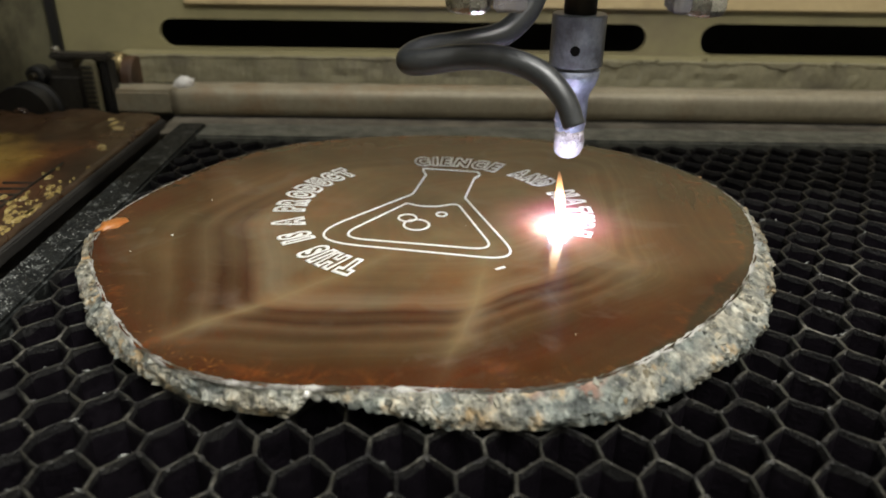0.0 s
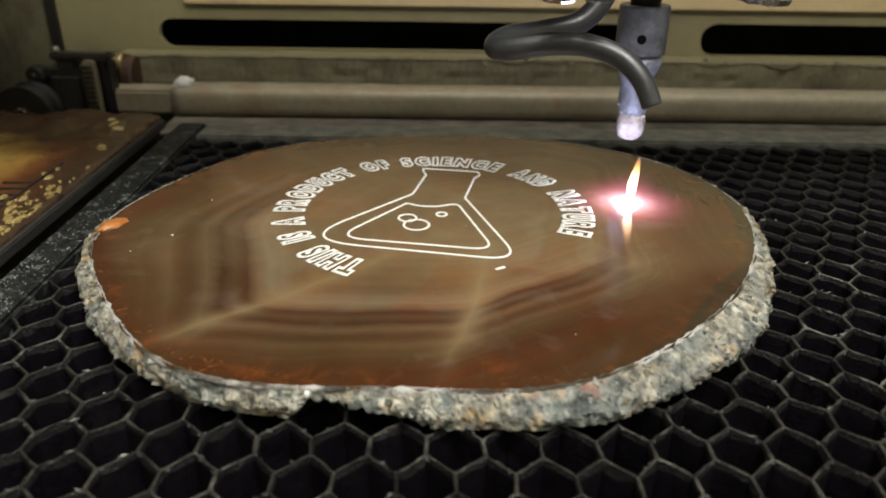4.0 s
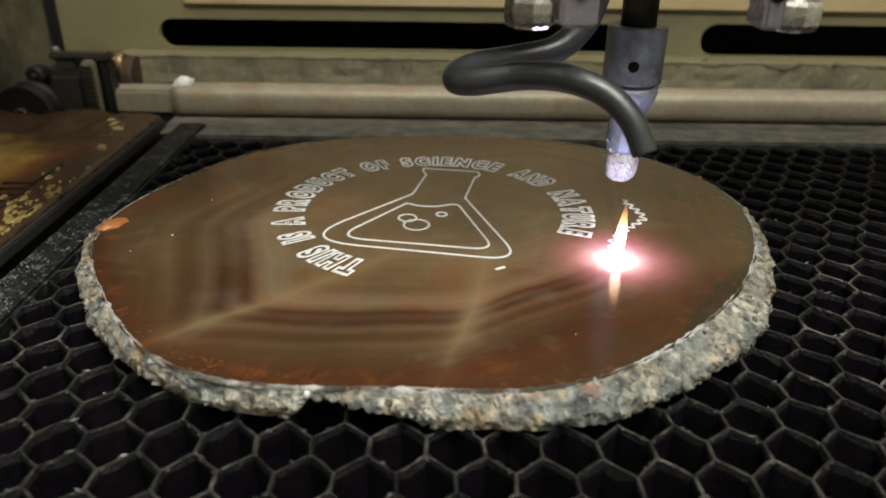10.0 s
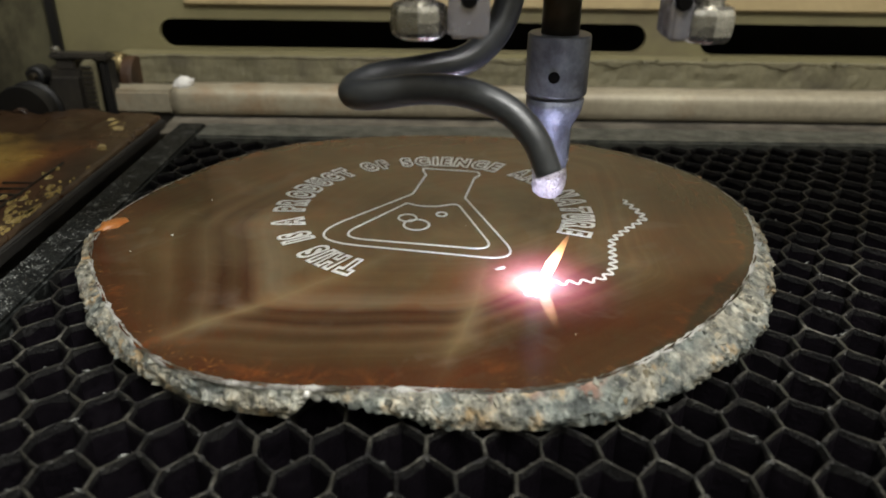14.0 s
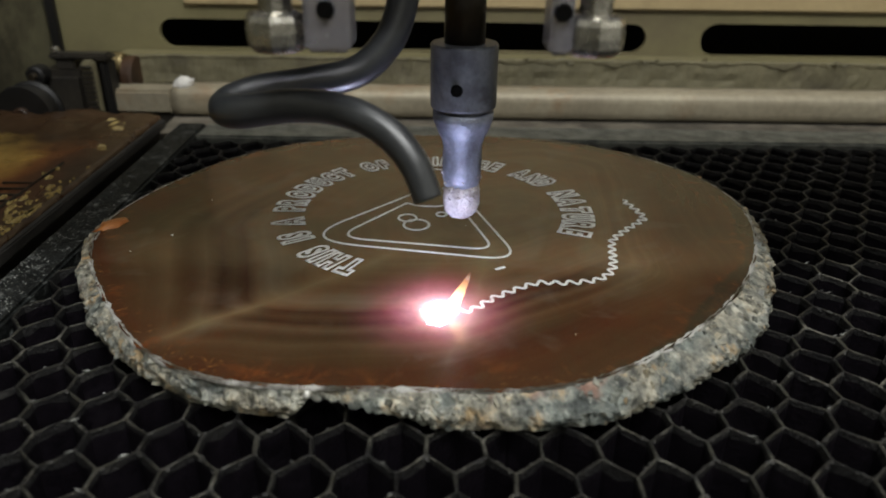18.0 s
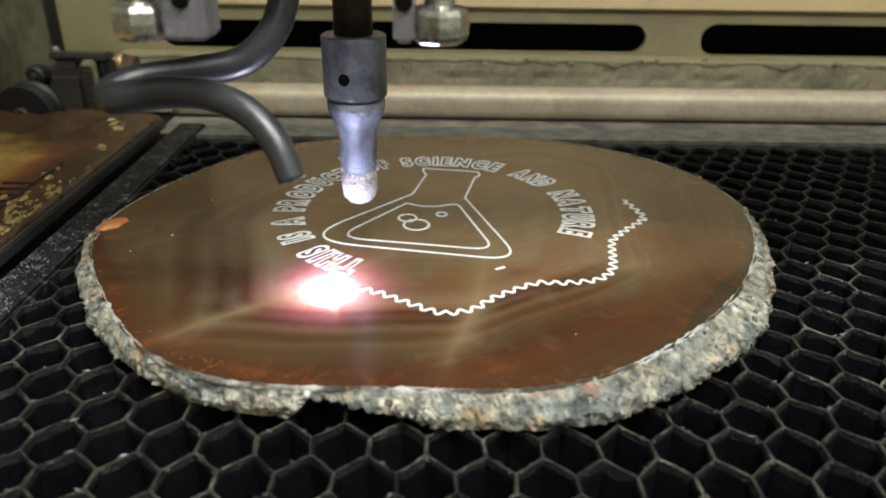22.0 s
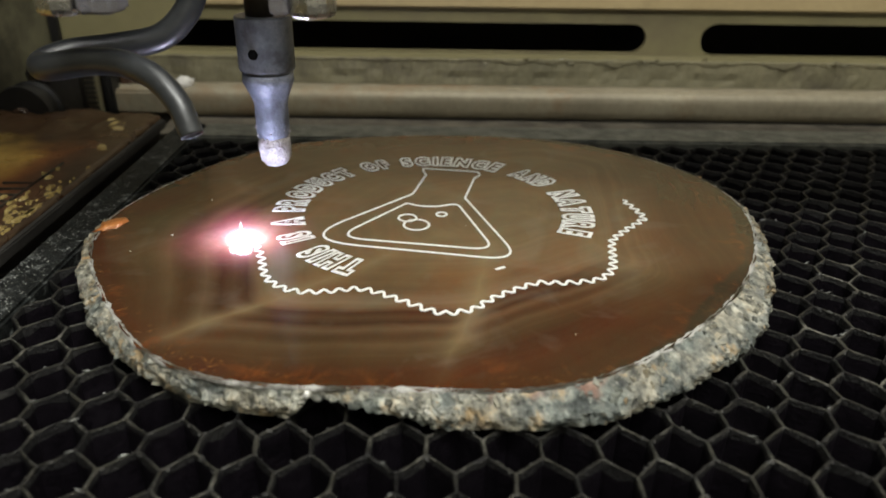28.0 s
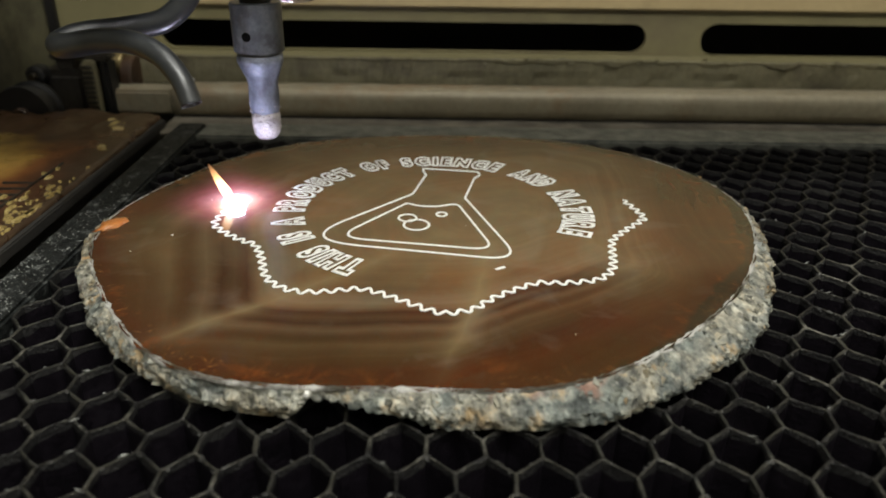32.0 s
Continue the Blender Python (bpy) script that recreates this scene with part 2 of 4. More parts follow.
def agate_material():
    """Fortification bands: nested polygons whose corners run out along pale seams."""
    m, t, p = nodes_of("polished_agate")
    co = t.nodes.new("ShaderNodeTexCoord").outputs["Object"]
    warp = add(t, "ShaderNodeTexNoise", Scale=26.0, Detail=3.0, Roughness=0.45)
    t.links.new(co, warp.inputs["Vector"])
    sub = t.nodes.new("ShaderNodeVectorMath")
    sub.operation = "MULTIPLY_ADD"
    t.links.new(warp.outputs["Color"], sub.inputs[0])
    sub.inputs[1].default_value, sub.inputs[2].default_value = (0.012, 0.012, 0), (-0.006, -0.006, 0)
    where = t.nodes.new("ShaderNodeVectorMath")
    where.operation = "ADD"
    t.links.new(co, where.inputs[0])
    t.links.new(sub.outputs[0], where.inputs[1])

    def nested(point, sides, width):
        hard = soft = None
        for a, d in sides:
            dot = t.nodes.new("ShaderNodeVectorMath")
            dot.operation = "DOT_PRODUCT"
            t.links.new(point, dot.inputs[0])
            dot.inputs[1].default_value = (math.cos(radians(a)) / d, math.sin(radians(a)) / d, 0)
            v = dot.outputs["Value"]
            hard = v if hard is None else math_node(t, "MAXIMUM", hard, v)
            soft = v if soft is None else math_node(t, "SMOOTH_MAX", soft, v, width)
        return hard, soft

    heart = t.nodes.new("ShaderNodeVectorMath")          # the bands close on a point beside the slice's middle
    heart.operation = "SUBTRACT"
    t.links.new(where.outputs[0], heart.inputs[0])
    heart.inputs[1].default_value = (0.022, 0.008, 0)
    hard, soft = nested(heart.outputs[0], ((-90, 0.0937), (-55, 0.0644), (-2, 0.046), (52, 0.075), (106, 0.072), (150, 0.100), (196.8, 0.1262)), 0.085)
    round_rim = nested(where.outputs[0], [(d, slice_radius(radians(d))) for d in range(-180, 180, 24)], 0.04)[1]
    seam = math_node(t, "MULTIPLY", math_node(t, "SUBTRACT", soft, hard), 46.0)
    base = ramp(t, math_node(t, "MULTIPLY", soft, 0.5),
                [(0.0, (0.131, 0.091, 0.043)), (0.16, (0.118, 0.077, 0.034)), (0.215, (0.129, 0.089, 0.041)), (0.25, (0.124, 0.084, 0.041)), (0.272, (0.177, 0.141, 0.089)),
                 (0.284, (0.133, 0.091, 0.048)), (0.297, (0.059, 0.027, 0.013)), (0.309, (0.084, 0.048, 0.023)), (0.320, (0.052, 0.025, 0.012)), (0.336, (0.094, 0.061, 0.031)),
                 (0.350, (0.064, 0.034, 0.015)), (0.366, (0.087, 0.054, 0.025)), (0.392, (0.065, 0.038, 0.016)), (0.415, (0.056, 0.024, 0.010)), (0.445, (0.065, 0.024, 0.009)),
                 (0.50, (0.053, 0.029, 0.012)), (0.62, (0.069, 0.044, 0.019)), (1.0, (0.065, 0.040, 0.016))])
    axes = t.nodes.new("ShaderNodeSeparateXYZ")
    t.links.new(co, axes.inputs[0])
    # the bands are sharp along the lower side and the broad end, and dissolve into plain brown elsewhere
    plain = ramp(t, math_node(t, "ADD", math_node(t, "MULTIPLY", axes.outputs["Y"], 9.0), math_node(t, "ADD", math_node(t, "MULTIPLY", axes.outputs["X"], 4.5), noise_tex(t, co, 26.0, 3))),
                 [(0.30, (0, 0, 0)), (0.62, (1, 1, 1))])
    base = mix(t, math_node(t, "MULTIPLY", plain, 0.8), base, ramp(t, soft, [(0.0, (0.128, 0.088, 0.041)), (0.7, (0.102, 0.067, 0.030)), (1.2, (0.056, 0.034, 0.014))]))
    fine_lines = t.nodes.new("ShaderNodeTexNoise")          # fine growth lines that follow the bands
    fine_lines.noise_dimensions = "1D"
    fine_lines.inputs["Scale"].default_value, fine_lines.inputs["Detail"].default_value = 260.0, 5.0
    t.links.new(math_node(t, "MULTIPLY", soft, 0.09), fine_lines.inputs["W"])
    col = mix(t, 0.26, base, ramp(t, fine_lines.outputs["Fac"], [(0.28, (0.62, 0.52, 0.46)), (0.52, (0.95, 0.95, 0.95)), (0.72, (1.30, 1.30, 1.32))]), "MULTIPLY")
    red = ramp(t, noise_tex(t, co, 24.0, 4, 0.6, 0.6), [(0.44, (1, 1, 1)), (0.68, (1.12, 0.80, 0.66))])
    col = mix(t, 0.9, col, red, "MULTIPLY")
    strong = ramp(t, math_node(t, "MULTIPLY_ADD", axes.outputs["Y"], 8.0, 0.6), [(0.30, (1, 1, 1)), (0.52, (0.12, 0.12, 0.12))])
    inner = ramp(t, math_node(t, "MULTIPLY", axes.outputs["X"], 10.0), [(0.30, (1, 1, 1)), (0.50, (0.1, 0.1, 0.1))])
    strong = math_node(t, "MULTIPLY", strong, inner)
    # the seam in the middle dies away towards the rim, the one at the narrow end runs out to it
    fade = math_node(t, "MAXIMUM", ramp(t, round_rim, [(0.68, (1, 1, 1)), (0.92, (0.25, 0.25, 0.25))]),
                     ramp(t, math_node(t, "MULTIPLY_ADD", axes.outputs["X"], -10.0, 0.0), [(0.15, (0, 0, 0)), (0.35, (1, 1, 1))]))
    strong = math_node(t, "MULTIPLY", strong, fade)
    patch = ramp(t, noise_tex(t, co, 45.0, 4), [(0.30, (0.55, 0.55, 0.55)), (0.50, (1, 1, 1))])
    strength = math_node(t, "MULTIPLY", math_node(t, "MULTIPLY", math_node(t, "MINIMUM", seam, 1.0), patch), strong)
    col = mix(t, math_node(t, "MULTIPLY", strength, 0.95), col, (0.225, 0.175, 0.090))
    cloud = noise_tex(t, co, 30.0, 6)
    col = mix(t, 0.5, col, ramp(t, cloud, [(0.32, (0.55, 0.48, 0.45)), (0.68, (1.22, 1.20, 1.16))]), "MULTIPLY")
    haze = ramp(t, noise_tex(t, where.outputs[0], 58.0, 3, 0.5, 1.0), [(0.56, (0, 0, 0)), (0.72, (1, 1, 1))])
    col = mix(t, math_node(t, "MULTIPLY", haze, 0.14), col, (0.20, 0.18, 0.15))
    edge = ramp(t, round_rim, [(0.84, (0, 0, 0)), (0.95, (0.5, 0.5, 0.5)), (1.0, (1, 1, 1))])
    col = mix(t, math_node(t, "MULTIPLY", edge, 0.8), col, (0.058, 0.022, 0.009))
    near = ramp(t, round_rim, [(0.945, (0, 0, 0)), (1.0, (1, 1, 1))])
    moss = ramp(t, noise_tex(t, co, 340.0, 7, 0.7, 1.2), [(0.56, (0, 0, 0)), (0.66, (1, 1, 1))])
    col = mix(t, math_node(t, "MULTIPLY", math_node(t, "MULTIPLY", near, moss), 0.85), col, (0.28, 0.125, 0.032))
    glint = ramp(t, noise_tex(t, co, 120.0, 4, 0.6, 0.5), [(0.54, (0, 0, 0)), (0.68, (1, 1, 1))])
    glow_zone = ramp(t, round_rim, [(0.88, (0, 0, 0)), (0.95, (1, 1, 1))])
    col = mix(t, math_node(t, "MULTIPLY", math_node(t, "MULTIPLY", glint, glow_zone), 0.7), col, (0.150, 0.045, 0.010))
    margin = math_node(t, "MULTIPLY", ramp(t, math_node(t, "ADD", round_rim, math_node(t, "MULTIPLY", noise_tex(t, co, 160.0, 4), 0.06)), [(0.985, (0, 0, 0)), (1.025, (1, 1, 1))]),
                       ramp(t, math_node(t, "MULTIPLY", axes.outputs["X"], 10.0), [(0.25, (0, 0, 0)), (0.45, (1, 1, 1))]))
    col = mix(t, math_node(t, "MULTIPLY", margin, 0.75), col, (0.030, 0.026, 0.014))
    t.links.new(col, p.inputs["Base Color"])
    p.inputs["Roughness"].default_value = 0.09
    p.inputs["IOR"].default_value = 1.54
    p.inputs["Specular IOR Level"].default_value = 0.45
    p.inputs["Subsurface Weight"].default_value = 0.6
    p.inputs["Subsurface Radius"].default_value = (0.8, 0.22, 0.14)
    p.inputs["Subsurface Scale"].default_value = 0.012
    bump(t, p, noise_tex(t, co, 700.0, 3), 0.02, 0.0002)
    return m


def crust_material():
    m, t, p = nodes_of("rough_crust")
    co = t.nodes.new("ShaderNodeTexCoord").outputs["Object"]
    big, mid, fine = noise_tex(t, co, 130.0, 6, 0.7), noise_tex(t, co, 330.0, 8, 0.66), noise_tex(t, co, 1500.0, 4)
    col = ramp(t, mid, [(0.34, (0.040, 0.041, 0.038)), (0.43, (0.150, 0.152, 0.138)), (0.54, (0.29, 0.285, 0.252)), (0.68, (0.56, 0.55, 0.50))])
    zone = noise_tex(t, co, 95.0, 4)
    col = mix(t, 1.0, col, ramp(t, zone, [(0.38, (0.50, 0.56, 0.57)), (0.46, (0.86, 0.88, 0.86)), (0.55, (1.08, 1.04, 0.94)), (0.66, (0.80, 0.72, 0.60))]), "MULTIPLY")
    grains = t.nodes.new("ShaderNodeTexVoronoi")
    grains.inputs["Scale"].default_value = 480.0
    t.links.new(co, grains.inputs["Vector"])
    tone = t.nodes.new("ShaderNodeSeparateColor")
    t.links.new(grains.outputs["Color"], tone.inputs[0])
    col = mix(t, 0.5, col, ramp(t, tone.outputs[0], [(0.0, (0.45, 0.46, 0.47)), (0.5, (0.95, 0.95, 0.93)), (1.0, (1.55, 1.50, 1.40))]), "MULTIPLY")
    # dark patches at random, painted for the shade in the crust's crevices
    crevice_shade = ramp(t, noise_tex(t, co, 240.0, 6, 0.7), [(0.36, (0.16, 0.16, 0.15)), (0.44, (1, 1, 1))])
    col = mix(t, 0.78, col, crevice_shade, "MULTIPLY")
    rust = ramp(t, math_node(t, "MULTIPLY", big, math_node(t, "ADD", mid, 0.5)), [(0.56, (0, 0, 0)), (0.66, (1, 1, 1))])
    col = mix(t, math_node(t, "MULTIPLY", rust, 0.5), col, (0.40, 0.25, 0.085))
    ruddy = ramp(t, noise_tex(t, co, 75.0, 3), [(0.64, (0, 0, 0)), (0.72, (1, 1, 1))])
    col = mix(t, math_node(t, "MULTIPLY", ruddy, 0.6), col, (0.26, 0.115, 0.075))
    t.links.new(col, p.inputs["Base Color"])
    p.inputs["Roughness"].default_value = 0.45
    bump(t, p, math_node(t, "ADD", mid, math_node(t, "MULTIPLY", fine, 0.3)), 0.9, 0.0011)
    return m


def grain_material():
    """Loose crystals of the crust, each of one colour: smoky, grey-green, pale or ochre."""
    m, t, p = nodes_of("crystal_crust")
    co = t.nodes.new("ShaderNodeTexCoord").outputs["Object"]
    pick = t.nodes.new("ShaderNodeNewGeometry").outputs["Random Per Island"]
    col = ramp(t, pick, [(0.0, (0.085, 0.088, 0.082)), (0.25, (0.15, 0.152, 0.138)), (0.55, (0.215, 0.21, 0.180)), (0.85, (0.29, 0.282, 0.245)), (0.95, (0.36, 0.35, 0.31)),
                         (0.97, (0.31, 0.22, 0.12)), (1.0, (0.28, 0.18, 0.095))])
    col = mix(t, 0.55, col, ramp(t, noise_tex(t, co, 950.0, 4), [(0.34, (0.36, 0.36, 0.35)), (0.62, (1.30, 1.27, 1.20))]), "MULTIPLY")
    zone = ramp(t, noise_tex(t, co, 95.0, 4), [(0.38, (0.62, 0.70, 0.72)), (0.50, (1.0, 1.0, 0.96)), (0.60, (1.0, 0.86, 0.62)), (0.68, (0.95, 0.66, 0.40))])
    t.links.new(mix(t, 0.8, col, zone, "MULTIPLY"), p.inputs["Base Color"])
    p.inputs["Roughness"].default_value = 0.38
    bump(t, p, noise_tex(t, co, 1400.0, 3), 0.5, 0.0004)
    return m


AGATE, CRUST, GRAIN = agate_material(), crust_material(), grain_material()


# ---------------------------------------------------------------- mesh helpers
def mesh_ob(name, bm, material, parent=None, label="", smooth=False):
    me = bpy.data.meshes.new(name)
    bmesh.ops.recalc_face_normals(bm, faces=bm.faces)
    bm.to_mesh(me)
    bm.free()
    me.materials.append(material)
    if smooth:
        me.polygons.foreach_set("use_smooth", [True] * len(me.polygons))
    ob = new(name, me)
    if parent:
        ob.parent = parent
    return tagged(ob, label)


def part(name, bm, material, parent, label="", smooth=False):
    return mesh_ob(name, bm, material, parent, label, smooth)


def thing(name, label, category, at=(0, 0, 0), group="", kind=""):
    ob = new(name)
    ob.empty_display_size = 0.01
    ob.matrix_basis = Matrix.Translation(at)
    return tagged(ob, label, category, group, kind)


def box(lo, hi, bevel=0.0, bm=None):
    bm = bm or bmesh.new()
    made = bmesh.ops.create_cube(bm, size=1.0)["verts"]
    lo, hi = Vector(lo), Vector(hi)
    for v in made:
        v.co = Vector((lo[i] + (v.co[i] + 0.5) * (hi[i] - lo[i]) for i in range(3)))
    if bevel:
        edges = list({e for v in made for e in v.link_edges})
        bmesh.ops.bevel(bm, geom=edges, offset=bevel, segments=2, affect="EDGES")
    return bm


def lathe(profile, around=40, axis="Z", at=(0, 0, 0), bm=None, wobble=0.0):
    """Turned shape from (radius, height) rows."""
    bm = bm or bmesh.new()
    rings = []
    for r, z in profile:
        ring = []
        for i in range(around):
            a = 2 * math.pi * i / around
            q = r * (1 + wobble * noise.noise((math.cos(a) * 2.3, math.sin(a) * 2.3, z * 900)))
            p = Vector((q * math.cos(a), q * math.sin(a), z))
            if axis == "X":
                p = Vector((p.z, p.x, p.y))
            elif axis == "Y":
                p = Vector((p.x, p.z, p.y))
            ring.append(bm.verts.new(p + Vector(at)))
        rings.append(ring)
    for a, b in zip(rings, rings[1:]):
        for i in range(around):
            bm.faces.new((a[i], a[(i + 1) % around], b[(i + 1) % around], b[i]))
    bm.faces.new(rings[0])
    bm.faces.new(rings[-1])
    return bm


def spline(points, steps=8, closed=False):
    """Catmull-Rom through the points."""
    pts = [Vector(p) for p in points]
    n, out = len(pts), []
    for i in range(n if closed else n - 1):
        if closed:
            a, b, c, d = (pts[(i + k) % n] for k in (-1, 0, 1, 2))
        else:
            a, b, c, d = pts[max(i - 1, 0)], pts[i], pts[i + 1], pts[min(i + 2, n - 1)]
        for s in range(steps):
            u = s / steps
            out.append(0.5 * (2 * b + (c - a) * u + (2 * a - 5 * b + 4 * c - d) * u * u + (3 * b - a - 3 * c + d) * u ** 3))
    return out if closed else out + [pts[-1]]


def tube(points, radius, around=20, bm=None):
    bm = bm or bmesh.new()
    rings, side = [], None
    for i, p in enumerate(points):
        d = (points[min(i + 1, len(points) - 1)] - points[max(i - 1, 0)]).normalized()
        side = (side - d * side.dot(d)).normalized() if side else d.orthogonal().normalized()
        up = d.cross(side)
        rings.append([bm.verts.new(p + radius * (math.cos(a) * side + math.sin(a) * up)) for a in (2 * math.pi * k / around for k in range(around))])
    for a, b in zip(rings, rings[1:]):
        for k in range(around):
            bm.faces.new((a[k], a[(k + 1) % around], b[(k + 1) % around], b[k]))
    return bm, rings


def stroke(points, width, thick, closed=False, bm=None):
    """A flat raised line of the given width along points in the plane."""
    bm = bm or bmesh.new()
    n, rows = len(points), []
    for i, p in enumerate(points):
        a = points[(i - 1) % n] if closed or i else p
        b = points[(i + 1) % n] if closed or i < n - 1 else p
        d = (b - a).normalized()
        nrm = Vector((-d.y, d.x, 0)) * width / 2
        rows.append([bm.verts.new((q.x, q.y, z)) for q, z in ((p - nrm, 0), (p + nrm, 0), (p + nrm * 0.8, thick), (p - nrm * 0.8, thick))])
    pairs = list(zip(rows, rows[1:])) + ([(rows[-1], rows[0])] if closed else [])
    for a, b in pairs:
        for k in range(4):
            bm.faces.new((a[k], a[(k + 1) % 4], b[(k + 1) % 4], b[k]))
    if not closed:
        bm.faces.new(rows[0])
        bm.faces.new(rows[-1])
    return bm


def sheet_with_holes(name, outlines, thick, material, parent=None, label=""):
    """A plate in x and z, its further outlines cut through it."""
    cu = bpy.data.curves.new(name, "CURVE")
    cu.dimensions, cu.fill_mode, cu.extrude = "2D", "BOTH", thick / 2
    for pts in outlines:
        s = cu.splines.new("POLY")
        s.points.add(len(pts) - 1)
        for q, (x, y) in zip(s.points, pts):
            q.co = (x, y, 0, 1)
        s.use_cyclic_u = True
    tmp = new("outline", cu)
    bpy.context.view_layer.update()
    me = bpy.data.meshes.new_from_object(tmp.evaluated_get(bpy.context.evaluated_depsgraph_get()))
    bpy.data.objects.remove(tmp)
    me.materials.clear()
    me.materials.append(material)
    ob = new(name, me)
    if parent:
        ob.parent = parent
    return tagged(ob, label)


# ---------------------------------------------------------------- where the beam goes
# centre line of the wavy cut, in cells, with the seconds at which the beam is there
CUT = [(3.5, 5.96, 10.29), (5.4, 6.26, 9.15), (6.0, 6.08, 8.75), (7.0, 5.62, 8.25), (8.0, 5.13, 7.6), (9.0, 5.0, 7.1), (10.0, 4.88, 6.4),
       (11.0, 4.72, 5.85), (12.0, 4.3, 5.42), (13.0, 3.5, 5.25), (14.0, 2.88, 5.22), (15.3, 1.96, 4.6), (16.7, 1.50, 4.12), (17.0, 1.28, 3.98),
       (18.0, 0.72, 3.87), (19.0, 0.07, 4.23), (20.0, -0.64, 4.68), (21.0, -1.16, 4.86), (22.0, -1.74, 4.74), (23.0, -2.4, 4.70),
       (24.0, -2.95, 4.95), (25.0, -3.35, 5.45), (26.4, -3.66, 6.4), (27.5, -3.98, 7.05), (28.0, -4.28, 7.24), (29.0, -4.82, 7.66),
       (30.0, -5.31, 8.26), (31.0, -5.26, 9.05), (32.0, -5.05, 9.58)]
# the beam while it still cuts the lettering, and the quick moves between; the last number says whether it burns
LETTERING = [(0.0, 3.85, 8.2, 1), (0.1, 3.98, 8.22, 1), (0.2, 4.12, 8.22, 1), (0.3, 4.5, 8.2, 1), (0.367, 4.62, 8.1, 0), (0.4, 4.55, 8.15, 0), (0.5, 3.45, 9.3, 0),
             (0.6, 1.1, 11.4, 0), (0.7, -1.0, 12.75, 0), (0.767, -1.75, 12.75, 0), (0.8, -1.78, 12.75, 1), (0.9, -2.05, 12.95, 1), (1.0, -1.60, 12.72, 1), (1.1, -1.76, 12.75, 1),
             (1.2, -1.5, 12.78, 1), (1.3, -1.85, 13.2, 1), (1.4, -2.3, 13.1, 1), (1.467, -1.6, 13.1, 0), (1.533, -1.45, 13.1, 0), (1.6, -1.35, 13.15, 1), (1.7, -1.6, 13.15, 1),
             (1.8, -1.3, 12.95, 1), (1.9, -1.5, 13.5, 1), (2.0, -1.35, 13.35, 1), (2.1, -1.35, 13.35, 1), (2.167, -0.7, 13.3, 0), (2.233, -0.9, 13.3, 0), (2.3, -0.9, 13.35, 1),
             (2.4, -0.35, 13.1, 1), (2.5, -0.4, 13.1, 1), (2.6, -0.58, 13.1, 1), (2.7, -0.1, 13.1, 1), (2.8, -0.6, 13.4, 1), (2.9, -0.45, 13.4, 1),
             (3.0, -0.4, 13.25, 1), (3.067, -0.2, 13.2, 0), (3.1, 0.1, 13.1, 0), (3.2, 1.9, 12.2, 0), (3.3, 4.2, 11.2, 0), (3.4, 5.9, 10.35, 0), (3.467, 5.95, 10.3, 0)]
TEETH, SWING = 58, 0.085


def cut_samples():
    """The wavy cut as points at even steps of its length: (seconds, place, tooth)."""
    fine = spline([(x, y, t) for t, x, y in CUT], 12)
    length = [0.0]
    for a, b in zip(fine, fine[1:]):
        length.append(length[-1] + math.hypot(b.x - a.x, b.y - a.y))
    per, out, j = 8, [], 0
    for i in range(TEETH * per + 1):
        s = length[-1] * i / (TEETH * per)
        while j < len(length) - 2 and length[j + 1] < s:
            j += 1
        u = (s - length[j]) / max(length[j + 1] - length[j], 1e-9)
        p, d = fine[j].lerp(fine[j + 1], u), fine[j + 1] - fine[j]
        nrm = Vector((-d.y, d.x, 0)).normalized()
        big = SWING * (1 + 0.25 * noise.noise((i * 0.03, 3.1, 0)))
        q = Vector((p.x, p.y, 0)) + nrm * big * math.sin(2 * math.pi * i / per)
        out.append((p.z, q * W, i // per))
    return out


SAMPLES = cut_samples()

# ---------------------------------------------------------------- the cabinet
SIDE, BACK = -0.185, 0.275


def slot(x0, x1, z0, z1):
    r, pts = (z1 - z0) / 2, []
    for cx, a0 in ((x1 - r, -90), (x0 + r, 90)):
        pts += [(cx + r * math.cos(radians(a0 + k * 15)), z0 + r + r * math.sin(radians(a0 + k * 15))) for k in range(13)]
    return pts


